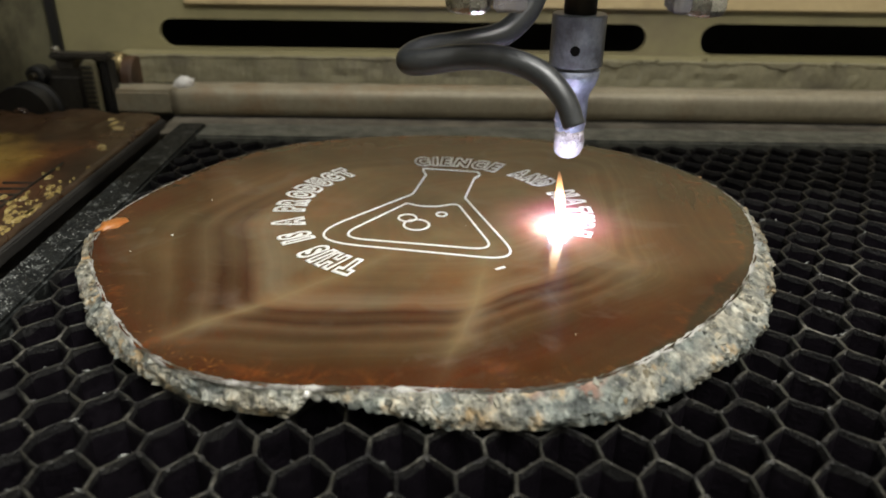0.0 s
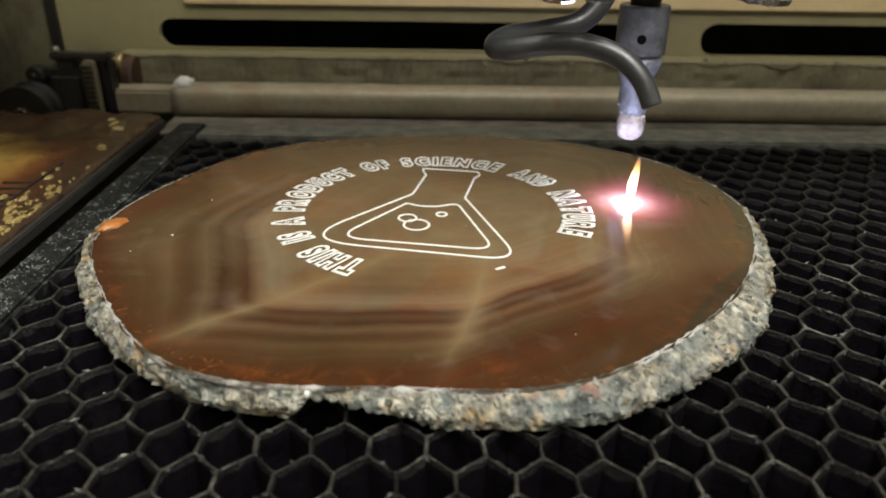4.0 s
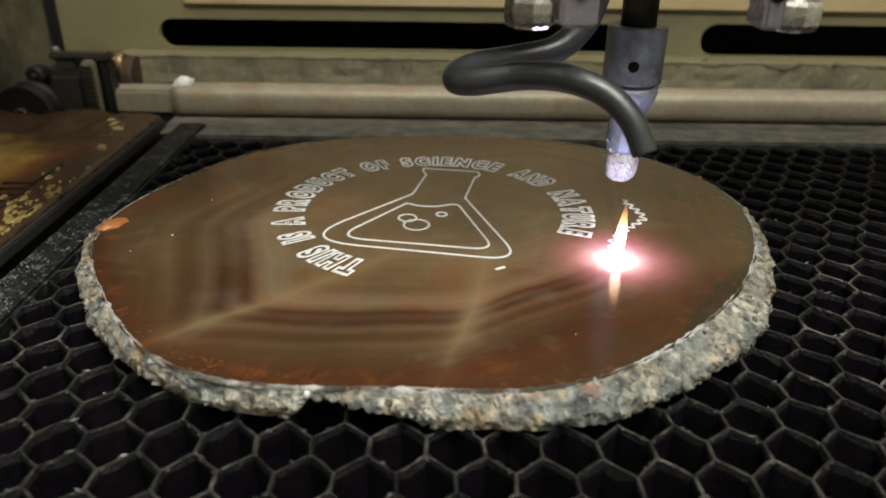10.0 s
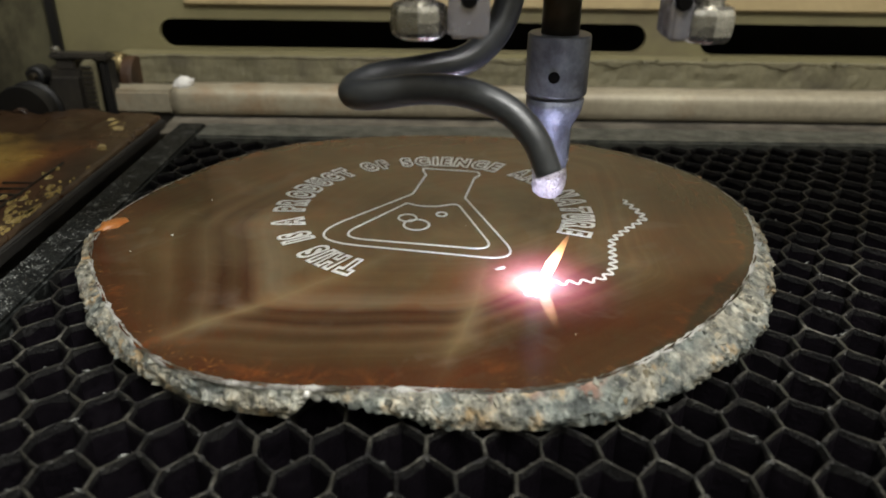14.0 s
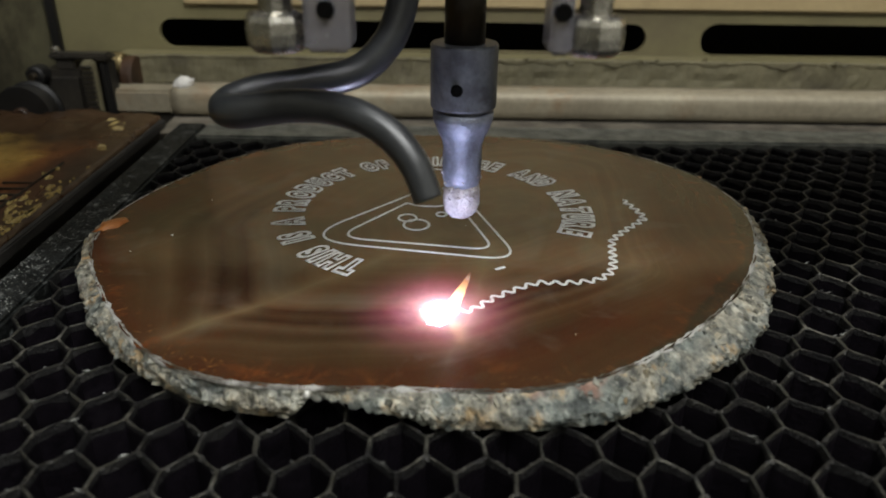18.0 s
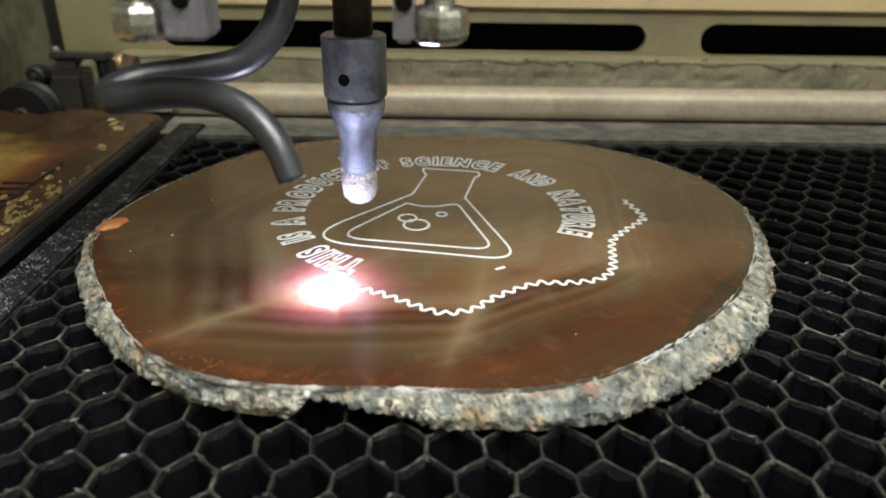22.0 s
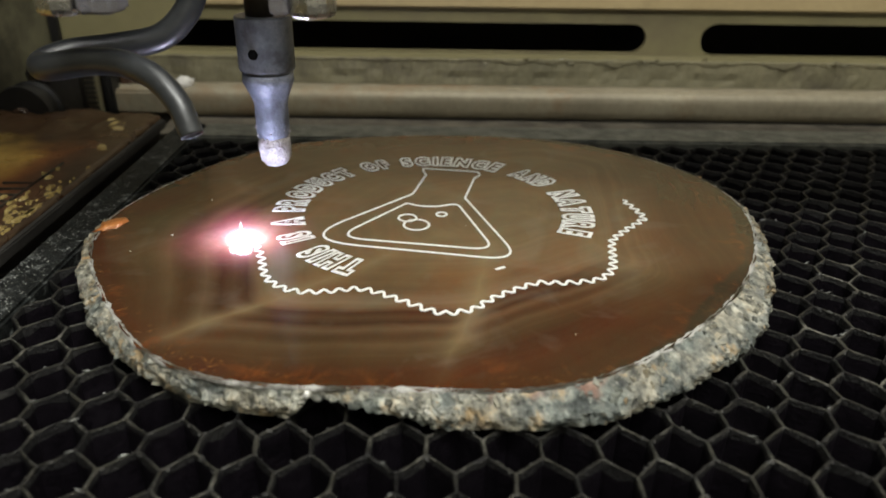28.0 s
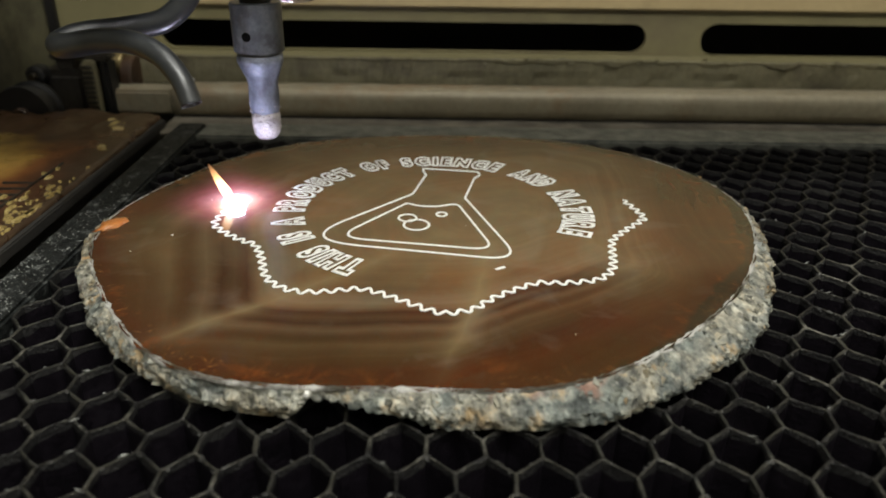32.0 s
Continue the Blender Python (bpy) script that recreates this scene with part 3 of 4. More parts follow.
def cabinet():
    wall = sheet_with_holes("wall_back", [[(SIDE, 0.0135), (0.42, 0.0135), (0.42, 0.12), (SIDE, 0.12)],
                                          slot(-0.1325, 0.1062, 0.0160, 0.0298), slot(0.1330, 0.372, 0.0152, 0.0305)], 0.003, PAINT)
    wall.matrix_basis = pose(0, BACK, 0, 90, 0, 0)
    tagged(wall, "beige painted sheet metal back wall with long rounded slots", "wall", kind="structure")
    for name, lo, hi, mat, text in (
            # unseen and black, so that the polished stone reflects nothing bright
            ("wall_upper", (SIDE, BACK - 0.001, 0.1205), (0.42, BACK + 0.003, 0.75), BLACK, "unseen black panel that keeps the stone's reflection dark"),
            ("wall_left", (SIDE - 0.004, -0.46, -0.06), (SIDE, 0.40, 0.75), DIM_SOOTY_PAINT, "beige painted cabinet side wall with soot stains"),
            ("wall_right", (0.42, -0.46, -0.06), (0.424, 0.40, 0.75), LID, "plain painted cabinet side wall"),
            ("wall_front", (SIDE, -0.464, -0.06), (0.42, -0.46, 0.75), LID, "plain painted cabinet front wall"),
            # black sheet put in for the shade behind the slots
            ("wall_rear", (SIDE, 0.396, -0.06), (0.42, 0.40, 0.75), BLACK, "black panel in place of the dark void behind the slots"),
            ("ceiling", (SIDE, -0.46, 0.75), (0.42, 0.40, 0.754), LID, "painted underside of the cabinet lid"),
            ("floor", (SIDE, -0.46, -0.064), (0.42, 0.40, -0.06), BLACK, "black tray floor of the cabinet")):
        tagged(mesh_ob(name, box(lo, hi), mat), text, "floor" if name == "floor" else "ceiling" if name == "ceiling" else "wall", kind="structure")


cabinet()


def back_rails():
    # brighter panel stands for the lit upper wall and its sheen in the stone
    panel = thing("trim", "added ochre panel for the lit upper part of the back wall", "panel", (0, BACK, 0), kind="structure")
    part("lit_panel", box((-0.118, -0.0045, 0.0366), (0.415, -0.0018, 0.119), 0.0009), LIT_OCHRE, panel)
    flange = thing("trim", "beige folded metal ledge along the foot of the back wall", "ledge", (0, BACK, 0.0145), kind="structure")
    bm = box((-0.150, -0.014, -0.0018), (0.40, -0.002, 0.0005), 0.0004)
    part("ledge", bm, PAINT, flange)
    rail = thing("guide_rail", "grimy long metal rail coated with dried residue", "rail", (0, 0.26, 0))
    bm = bmesh.new()
    n = 420
    rows = []
    for i in range(n + 1):
        x = -0.143 + 0.55 * i / n
        lump = lambda z, k: 0.0006 * noise.noise((x * 120, z * 300, k)) + 0.0004 * noise.noise((x * 420, z * 900, k))
        crumb = max(0.0, 0.15 + 1.1 * noise.noise((x * 62, 3, 1)) + 0.35 * noise.noise((x * 230, 8, 1))) * min(1.0, max(0.2, (x + 0.06) * 8))
        under = 0.0143 - 0.0034 * crumb
        rows.append([bm.verts.new(v) for v in ((x, 0.0, 0.0005), (x, -0.0005 + lump(0.002, 1), 0.002), (x, lump(0.006, 1), 0.006), (x, lump(0.009, 1), 0.0095), (x, 0.0001, under - 0.0008),
                                               (x, -0.0001 - 0.0012 * crumb, under), (x, -0.0002 - 0.0010 * crumb + 0.4 * lump(0.013, 1), 0.0146 + lump(0.02, 5)), (x, 0.0010, 0.0151 + lump(0.02, 5)),
                                               (x, 0.0012, 0.0126), (x, 0.010, 0.0126), (x, 0.010, 0.0005))])
    for a, b in zip(rows, rows[1:]):
        for k in range(11):
            bm.faces.new((a[k], a[(k + 1) % 11], b[(k + 1) % 11], b[k]))
    bm.faces.new(rows[0])
    bm.faces.new(rows[-1])
    part("rail_body", bm, RAIL, rail, smooth=False)
    part("end_cap", lathe([(0.0045, -0.0062), (0.0054, -0.0056), (0.0056, -0.004), (0.0056, -0.001), (0.005, 0.0)], 28, "X", (-0.1443, -0.0045, 0.0112)), BRASS, rail, "round brass cap on the rail's end")
    part("foot", box((-0.143, 0.001, -0.06), (0.40, 0.009, 0.0004)), DARK_METAL, rail)
    rod = thing("flat_bar", "dull beige steel bar with rust stains near its ends", "bar", (0, 0.24, -0.0006))
    part("grimy_lip", box((-0.1165, -0.034, -0.0090), (0.40, -0.0068, -0.0068), 0.0006), GRIME, rod, "grime-covered lower lip of the bar")
    bm = bmesh.new()
    rows = []
    for i in range(141):
        x = -0.1165 + 0.5165 * i / 140
        rows.append([bm.verts.new((x, y + 0.0002 * noise.noise((x * 160, y * 900, z * 900)), z + 0.00025 * noise.noise((x * 210, 4, z * 700)))) for y, z in
                     ((0.0060, -0.0066), (0.0060, 0.0064), (0.0010, 0.0066), (-0.0036, 0.0058), (-0.0055, 0.0046), (-0.0063, 0.0030), (-0.0066, 0.0010), (-0.0066, -0.0026), (-0.0064, -0.0056), (-0.0050, -0.0066))])
    for a, b in zip(rows, rows[1:]):
        for k in range(10):
            bm.faces.new((a[k], a[(k + 1) % 10], b[(k + 1) % 10], b[k]))
    bm.faces.new(rows[0])
    bm.faces.new(rows[-1])
    part("bar_body", bm, ROD, rod, smooth=True)
    # flakes of dried residue along the rail's upper edge
    verts, faces, dice = [], [], random.Random(21)
    for k in range(420):
        x = dice.uniform(-0.135, 0.39)
        if noise.noise((x * 45, 1, 2)) + 1.4 * x < 0.02:
            continue
        p = Vector((x, 0.0002 + dice.gauss(0, 0.0004), 0.0146 + dice.gauss(0, 0.0005)))
        r = 0.0003 + 0.0010 * dice.random() ** 2
        n = len(verts)
        verts += [p + Vector((dice.uniform(-1.8, 1.8), dice.uniform(-0.8, 0.5), dice.uniform(-1, 0.8))) * r for i in range(5)]
        faces += [(n, n + 1, n + 2), (n, n + 2, n + 3), (n, n + 3, n + 4), (n + 1, n + 3, n + 2), (n + 1, n + 4, n + 3), (n, n + 4, n + 1)]
    me = bpy.data.meshes.new("residue_flakes")
    me.from_pydata([tuple(v) for v in verts], [], faces)
    me.materials.append(RAIL)
    flakes = new("residue_flakes", me)
    flakes.parent = rail
    tagged(flakes, "crumbly dried residue on the rail's edge", kind="stuff")
    part("bracket", box((-0.146, -0.006, -0.006), (-0.1165, 0.008, 0.0048), 0.0012), ROD, rod, "dull beige end bracket")
    bm = lathe([(0.0008, -0.004), (0.003, -0.0032), (0.0042, -0.001), (0.0038, 0.0015), (0.0016, 0.0035)], 18, "Z", (-0.1135, -0.0005, 0.0066), wobble=0.5)
    part("residue_lump", bm, LUMP, rod, "pale lump of residue on the bar", True).matrix_basis = Matrix.Translation((-0.1125, 0, 0.0064)) @ pose(0, 0, 0, 0, -34, 0) @ Matrix.Diagonal((1.2, 1, 0.95, 1)) @ Matrix.Translation((0.1135, 0, -0.0064))
    part("support", box((-0.146, -0.004, -0.06), (-0.118, 0.006, -0.0062)), DARK_METAL, rod)
    part("support", box((0.38, -0.004, -0.06), (0.40, 0.006, -0.0068)), DARK_METAL, rod)


back_rails()


def bearing_assembly():
    block = thing("bearing_block", "dark sooty bearing block beside the guide rail", "machine part", (-0.160, 0.235, 0))
    part("housing", box((-0.014, -0.006, -0.06), (0.008, 0.012, 0.0135), 0.003), DARK_METAL, block)
    part("clamp_arm", box((-0.0075, -0.004, 0.0180), (0.0185, 0.003, 0.0208), 0.0009), DARK_METAL, block, "dark clamp arm over the block")
    part("arm_foot", box((-0.005, -0.003, 0.0132), (0.0030, 0.003, 0.0182), 0.0008), DARK_METAL, block)
    part("arm_screw", lathe([(0.0016, 0.0), (0.0020, 0.0004), (0.0020, 0.0020), (0.0012, 0.0026)], 14, "Z", (-0.0055, 0.0, 0.0206)), CHROME, block, "small worn screw head")
    post = part("post", box((0.0140, -0.004, -0.06), (0.0180, 0.006, 0.0178), 0.0012), PULLEY, block, "black sooty upright post")
    part("post_cap", box((0.0135, -0.0045, 0.0178), (0.0184, 0.0065, 0.0192), 0.0005), DARK_METAL, post)
    part("ribbed_plate", box((0.0088, -0.0095, -0.06), (0.0138, -0.004, 0.0186), 0.0009), RAIL, block, "grimy ribbed side plate")
    for k in range(9):
        z = -0.002 + k * 0.0022
        rib = part("rib", box((0.0092, -0.0108, z), (0.0142, -0.0094, z + 0.0012), 0.0004), DARK_METAL, block)
        rib.matrix_basis = pose(0, 0, 0, 0, 0.6 * math.sin(k * 2.1), 0)
    knob = part("knob", lathe([(0.0030, -0.004), (0.0040, -0.0034), (0.0042, 0.0), (0.0036, 0.004)], 22, "Y", (-0.0098, -0.0098, 0.0130)), PULLEY, block, "small black knob")
    part("knob_pin", lathe([(0.0014, -0.0062), (0.0016, -0.0058), (0.0016, -0.004)], 14, "Y", (-0.0098, -0.0098, 0.0130)), STEM, knob)
    roller = thing("end_roller", "rust-brown roller at the end of the guide rail", "roller", (-0.1412, 0.2560, 0.0048))
    part("drum", lathe([(0.0088, -0.0030), (0.0102, -0.0026), (0.0104, 0.0), (0.0104, 0.0016), (0.0096, 0.0024)], 36, "X", (0, 0, 0)), RUST, roller)
    part("pin", box((-0.001, -0.0015, -0.0648), (0.001, 0.0015, -0.006)), DARK_METAL, roller)
    wheel = thing("drive_pulley", "black sooty drive pulley wheel on a stub axle", "pulley", (-0.1675, 0.208, 0.0012))
    part("rim", lathe([(0.0090, -0.006), (0.0117, -0.006), (0.0120, -0.004), (0.0106, -0.003), (0.0106, 0.003), (0.0120, 0.004), (0.0117, 0.006), (0.0090, 0.006)], 44, "Y"), PULLEY, wheel, smooth=False)
    part("hub", lathe([(0.0030, -0.0085), (0.0034, -0.008), (0.0034, -0.006)], 24, "Y"), RUST, wheel, "small rusty hub")
    part("axle_support", box((-0.004, 0.0062, -0.0612), (0.004, 0.012, 0.004), 0.0008), DARK_METAL, wheel)
    # black strip in place of the shaded seam where the walls meet
    strip = thing("corner_shade", "dark strip for the shaded gap down the cabinet's corner", "strip", (-0.1815, 0.270, 0.0))
    part("strip_body", box((-0.0022, -0.002, -0.06), (0.0018, 0.002, 0.119), 0.0006), PULLEY, strip)


bearing_assembly()


# ---------------------------------------------------------------- the bed
def bed_frame():
    f = thing("bed_frame", "speckled grey metal frame round the honeycomb bed", "frame", (0, 0, 0), kind="")
    x0, x1, y0, y1 = -0.0895, 0.245, -0.046, 0.1795
    part("left_bar", box((x0 - 0.0115, y0 - 0.012, -0.022), (x0, y1 + 0.0170, 0.0006), 0.0008), SPECKLED, f, "dark bar dusted with pale grit")
    part("back_bar", box((x0 + 0.0002, y1, -0.022), (x1 - 0.0002, y1 + 0.0170, 0.0006), 0.0008), FRAME, f)
    part("front_bar", box((x0 + 0.0002, y0 - 0.012, -0.022), (x1 - 0.0002, y0, 0.0006), 0.0008), FRAME, f)
    part("right_bar", box((x1, y0 - 0.012, -0.022), (x1 + 0.0115, y1 + 0.0170, 0.0006), 0.0008), FRAME, f)
    verts, faces, dice = [], [], random.Random(8)
    for k in range(1100):
        y = 0.02 + abs(dice.gauss(0, 0.055))
        if y > y1:
            continue
        p = Vector((x0 - 0.0008 - 0.010 * dice.random(), y, 0.0006))
        r = 0.00008 + 0.00026 * dice.random() ** 2
        n, turn = len(verts), dice.random() * 6
        verts += [p + Vector((0, 0, r * 0.8))] + [p + Vector((math.cos(turn + i * 2.094), math.sin(turn + i * 2.094), 0)) * r * (0.7 + 0.7 * dice.random()) for i in range(3)]
        faces += [(n, n + 1, n + 2), (n, n + 2, n + 3), (n, n + 3, n + 1)]
    me = bpy.data.meshes.new("metal_grit")
    me.from_pydata([tuple(v) for v in verts], [], faces)
    me.materials.append(GRIT)
    ob = new("metal_grit", me)
    ob.parent = f
    tagged(ob, "pale grit strewn on the bar", kind="stuff")
    part("under_tray", box((x0 - 0.011, y0 - 0.011, -0.060), (x1 + 0.011, y1 + 0.013, -0.0225)), BLACK, f, "black tray under the comb")


bed_frame()


def scale_plate():
    s = thing("scale_plate", "yellowed measuring plate with brown burn stains and tick marks", "ruler", (-0.11, 0.0, 0.0))
    bm, grid, nx, ny = bmesh.new(), [], 40, 120
    for i in range(nx + 1):
        row = []
        for j in range(ny + 1):
            x, y = -0.075 + 0.073 * i / nx, -0.06 + 0.265 * j / ny
            ragged = 0.0016 * noise.noise((y * 130, 7, 0)) * max(0, i - nx + 4) / 4
            lift = min(1, max(0, (y - 0.155) / 0.03)) * min(1, (nx - i) / 5)
            up = 0.0009 + 0.0004 * noise.noise((x * 60, y * 60, 1)) + lift * (0.0016 + 0.0016 * noise.noise((x * 70, y * 70, 2)) + 0.0008 * noise.noise((x * 220, y * 220, 4)))
            row.append(bm.verts.new((x + ragged, y, up)))
        grid.append(row)
    for i in range(nx):
        for j in range(ny):
            bm.faces.new((grid[i][j], grid[i + 1][j], grid[i + 1][j + 1], grid[i][j + 1]))
    rim = [r[0] for r in grid] + grid[-1][1:] + [r[-1] for r in grid[::-1]][1:] + grid[0][::-1][1:-1]
    low = [bm.verts.new((v.co.x, v.co.y, -0.0038)) for v in rim]
    for k in range(len(rim)):
        bm.faces.new((rim[k], rim[(k + 1) % len(rim)], low[(k + 1) % len(rim)], low[k]))
    bm.faces.new(low)
    part("plate", bm, RULER, s, "gold plate turning red-brown at its edge and dark at the back", True)
    part("edge_strip", box((-0.0018, -0.06, -0.004), (0.0004, 0.205, -0.0004), 0.0004), BLACK, s, "corroded edge strip")
    part("support_wall", box((-0.075, -0.06, -0.06), (-0.003, 0.205, -0.0042)), BLACK, s)
    for i in range(36):
        y = -0.05 + i * 0.005
        if y < 0.145:
            part("tick", box((-0.024 - (0.006 if i % 2 == 0 else 0), y, 0.0004), (-0.014, y + 0.0005, 0.0016)), DARK_METAL, s)
    part("base_line", box((-0.0142, -0.05, 0.0004), (-0.0137, 0.145, 0.0016)), DARK_METAL, s)
    for x, y, r in ((-0.013, 0.188, 0.0034), (-0.0105, 0.182, 0.0026), (-0.017, 0.193, 0.0022), (-0.007, 0.160, 0.0016)):
        bm = lathe([(r, -0.003), (r * 0.9, 0.0004), (r * 0.4, 0.0009)], 9, "Z", (x, y, 0.0021), wobble=0.7)
        part("gilt_patch", bm, FLAKE, s, "peeling yellow patch")
    for k in range(110):
        x, y = (-0.0025 - abs(random.gauss(0, 0.010)), random.uniform(0.03, 0.145)) if k < 35 else (-0.008 + random.gauss(0, 0.005), 0.099 + random.gauss(0, 0.010))
        x, y = min(x, -0.0035), min(y, 0.146)
        r, seed = 0.0004 + 0.0012 * random.random() ** 2, random.random() * 50
        bm, rim, crest = bmesh.new(), [], []
        for i in range(14):
            a = i * math.pi / 7
            q = r * (1 + 1.1 * noise.noise((math.cos(a) * 2.2, math.sin(a) * 2.2, seed)))
            rim.append(bm.verts.new((x + q * math.cos(a) * 0.8, y + q * math.sin(a) * 1.4, 0.0005)))
            crest.append(bm.verts.new((x + 0.7 * q * math.cos(a) * 0.8, y + 0.7 * q * math.sin(a) * 1.4, 0.00145)))
        for i in range(14):
            bm.faces.new((rim[i], rim[(i + 1) % 14], crest[(i + 1) % 14], crest[i]))
        bm.faces.new(crest)
        part("paint_flake", bm, FLAKE, s)


scale_plate()


# ---------------------------------------------------------------- the slice of agate
BULGE = [(-180, 0.42), (-165, 0.40), (-145, 0.38), (-130, 0.14), (-115, 0.12), (-100, 0.16), (-90, 0.32), (-75, 0.50), (-60, 0.62), (-45, 0.78), (-32, 0.80), (-20, 0.58),
         (-8, 0.42), (20, 0.30), (180, 0.42)]


def bulge(a):
    d = math.degrees(a)
    for (a0, b0), (a1, b1) in zip(BULGE, BULGE[1:]):
        if d <= a1:
            return W * (b0 + (b1 - b0) * (d - a0) / (a1 - a0))
    return W * 0.42


def crust_out(a, z):
    """How far the crust stands out beyond the polished face at that height."""
    u = 1 - z / THICK
    c, s = math.cos(a) * 0.083, math.sin(a) * 0.083
    big = noise.fractal(Vector((c * 110, s * 110, z * 110)), 0.8, 2.1, 3)
    small = noise.noise((c * 620, s * 620, z * 620))
    tiny = noise.noise((c * 1500, s * 1500, z * 1500))
    cell = noise.voronoi(Vector((c * 560, s * 560, z * 560)))[0][0]
    return min(1, u * 5) * (0.0010 * big + 0.0005 * small + 0.00035 * tiny + 0.0010 * (0.5 - cell)) + bulge(a) * math.sin(min(u * 2.1, 1.57)) - 0.0026 * max(0, u - 0.5)


def notch(a):
    """The bottom of the crust lifts where a piece has broken out of the front."""
    d = math.degrees(a)
    if -109.5 < d < -89:
        return (0.0054 + 0.0008 * noise.noise((a * 70, 2, 0))) * min(1, (d + 109.5) / 3.5) ** 1.5 * min(1, (-89 - d) / 15) ** 0.8
    return 0.0008 * max(0, noise.noise((a * 9, 1, 0)))


def agate():
    s = thing("agate_slice", "round brown banded agate slice with rough grey crust, engraved white", "stone", (SLICE.x, SLICE.y, 0))
    n = 300
    bm = bmesh.new()
    centre, prev = bm.verts.new((0, 0, THICK)), None
    for f in (0.25, 0.5, 0.75, 0.93, 1.0):
        ring = []
        for i in range(n):
            a = 2 * math.pi * i / n - math.pi
            r = slice_radius(a) * f + (0.0008 * noise.noise((math.cos(a) * 25, math.sin(a) * 25, 0)) + 0.0006 * noise.noise((math.cos(a) * 90, math.sin(a) * 90, 0))) * (f == 1.0)
            ring.append(bm.verts.new((r * math.cos(a), r * math.sin(a), THICK)))
        for i in range(n):
            if prev:
                bm.faces.new((prev[i], ring[i], ring[(i + 1) % n], prev[(i + 1) % n]))
            else:
                bm.faces.new((centre, ring[i], ring[(i + 1) % n]))
        prev = ring
    face = part("polished_face", bm, AGATE, s, "glossy polished brown banded face")
    bm = bmesh.new()
    n, levels, rings = 1100, 15, []
    for k in range(levels + 1):
        ring = []
        for i in range(n):
            a = 2 * math.pi * i / n - math.pi
            z = THICK * (1 - k / levels)
            z = max(z, notch(a) * (0.9 + 0.2 * noise.noise((a * 60, 0, 0)))) if k else z - 0.0001
            r = slice_radius(a) + crust_out(a, z) - (0.0003 if k == 0 else 0) - 0.003 * (k == levels)
            ring.append(bm.verts.new((r * math.cos(a), r * math.sin(a), z)))
        rings.append(ring)
    for a, b in zip(rings, rings[1:]):
        for i in range(n):
            bm.faces.new((a[i], a[(i + 1) % n], b[(i + 1) % n], b[i]))
    bm.faces.new(rings[-1])
    part("crust", bm, CRUST, s, "rough grey crystalline crust flecked with ochre")
    # crystals that stand out of the crust, some of them over the edge of the polished face
    ball = bmesh.new()
    bmesh.ops.create_cube(ball, size=1.5)
    shape, faces = [v.co.copy() for v in ball.verts], [[v.index for v in q.verts] for q in ball.faces]
    ball.free()
    bm, dice = bmesh.new(), random.Random(41)
    for _ in range(1500):
        a, z = dice.uniform(-math.pi, 0.55 * math.pi), THICK * dice.uniform(0.06, 0.97)
        size = dice.choice((0.00035, 0.0005, 0.0006, 0.0007, 0.0009, 0.0011))
        if noise.noise((math.cos(a) * 9, math.sin(a) * 9, z * 160)) < -0.22 or z < notch(a) + size:
            continue
        z = min(z, THICK - size * 0.62)
        r = slice_radius(a) + crust_out(a, z) - size * 0.55
        at = Vector((r * math.cos(a), r * math.sin(a), z))
        spin = Matrix.Rotation(dice.uniform(0, 6.28), 3, Vector((dice.uniform(-1, 1), dice.uniform(-1, 1), dice.uniform(-1, 1.01))))
        long = Vector((dice.uniform(0.7, 1.35), dice.uniform(0.7, 1.1), dice.uniform(0.6, 1.0)))
        vs = [bm.verts.new(at + spin @ Vector((q.x * long.x, q.y * long.y, q.z * long.z)) * size * dice.uniform(0.6, 1.1)) for q in shape]
        for q in faces:
            bm.faces.new([vs[i] for i in q])
    part("crystal_crust", bm, GRAIN, s, "grey, pale and ochre crystalline outer crust")
    bm, prev, n = bmesh.new(), None, 700
    for dr, dz in ((-0.0005, 0.00004), (0.0002, -0.00005), (0.0004, -0.0004), (0.0001, -0.0011)):
        ring = []
        for i in range(n):
            a = 2 * math.pi * i / n - math.pi
            r = slice_radius(a) + dr * (1 + 0.9 * noise.noise((math.cos(a) * 40, math.sin(a) * 40, 2)) + 0.7 * noise.noise((math.cos(a) * 160, math.sin(a) * 160, 5)))
            ring.append(bm.verts.new((r * math.cos(a), r * math.sin(a), THICK + dz)))
        if prev:
            for i in range(n):
                bm.faces.new((prev[i], ring[i], ring[(i + 1) % n], prev[(i + 1) % n]))
        prev = ring
    part("worn_arris", bm, ARRIS, s, "pale chipped edge of the polished face")
    # white lumps give the rim's quartz its bright glints
    for x, y, r in ((-0.0166, 0.0122, 0.0008), (-0.0080, 0.0125, 0.0007)):
        bm = lathe([(r * 0.4, -r), (r, -r * 0.3), (r * 0.8, r * 0.5), (r * 0.2, r)], 9, wobble=0.5)
        part("glint_crystal", bm, QUARTZ, s, "white quartz lump for a bright glint on the rim").location = (x - SLICE.x, y - SLICE.y, THICK - 0.0012)
    bm = lathe([(0.0052, -0.0006), (0.005, 0.0004), (0.0032, 0.0011), (0.001, 0.0012)], 14, wobble=0.5)
    chip = part("chipped_edge", bm, CHIP, s, "bright orange chipped edge", True)
    chip.matrix_basis = pose(-0.0845, -0.0055, THICK - 0.0003, 0, 6, 62) @ Matrix.Diagonal((0.95, 0.50, 1, 1))
    return s


STONE = agate()
LINE, DEEP = 0.00066, 0.00018
UP, DOWN = THICK + 0.00002, THICK - 0.0012


def on_stone(x, y):
    return Vector((x * W - SLICE.x, y * W - SLICE.y, 0))


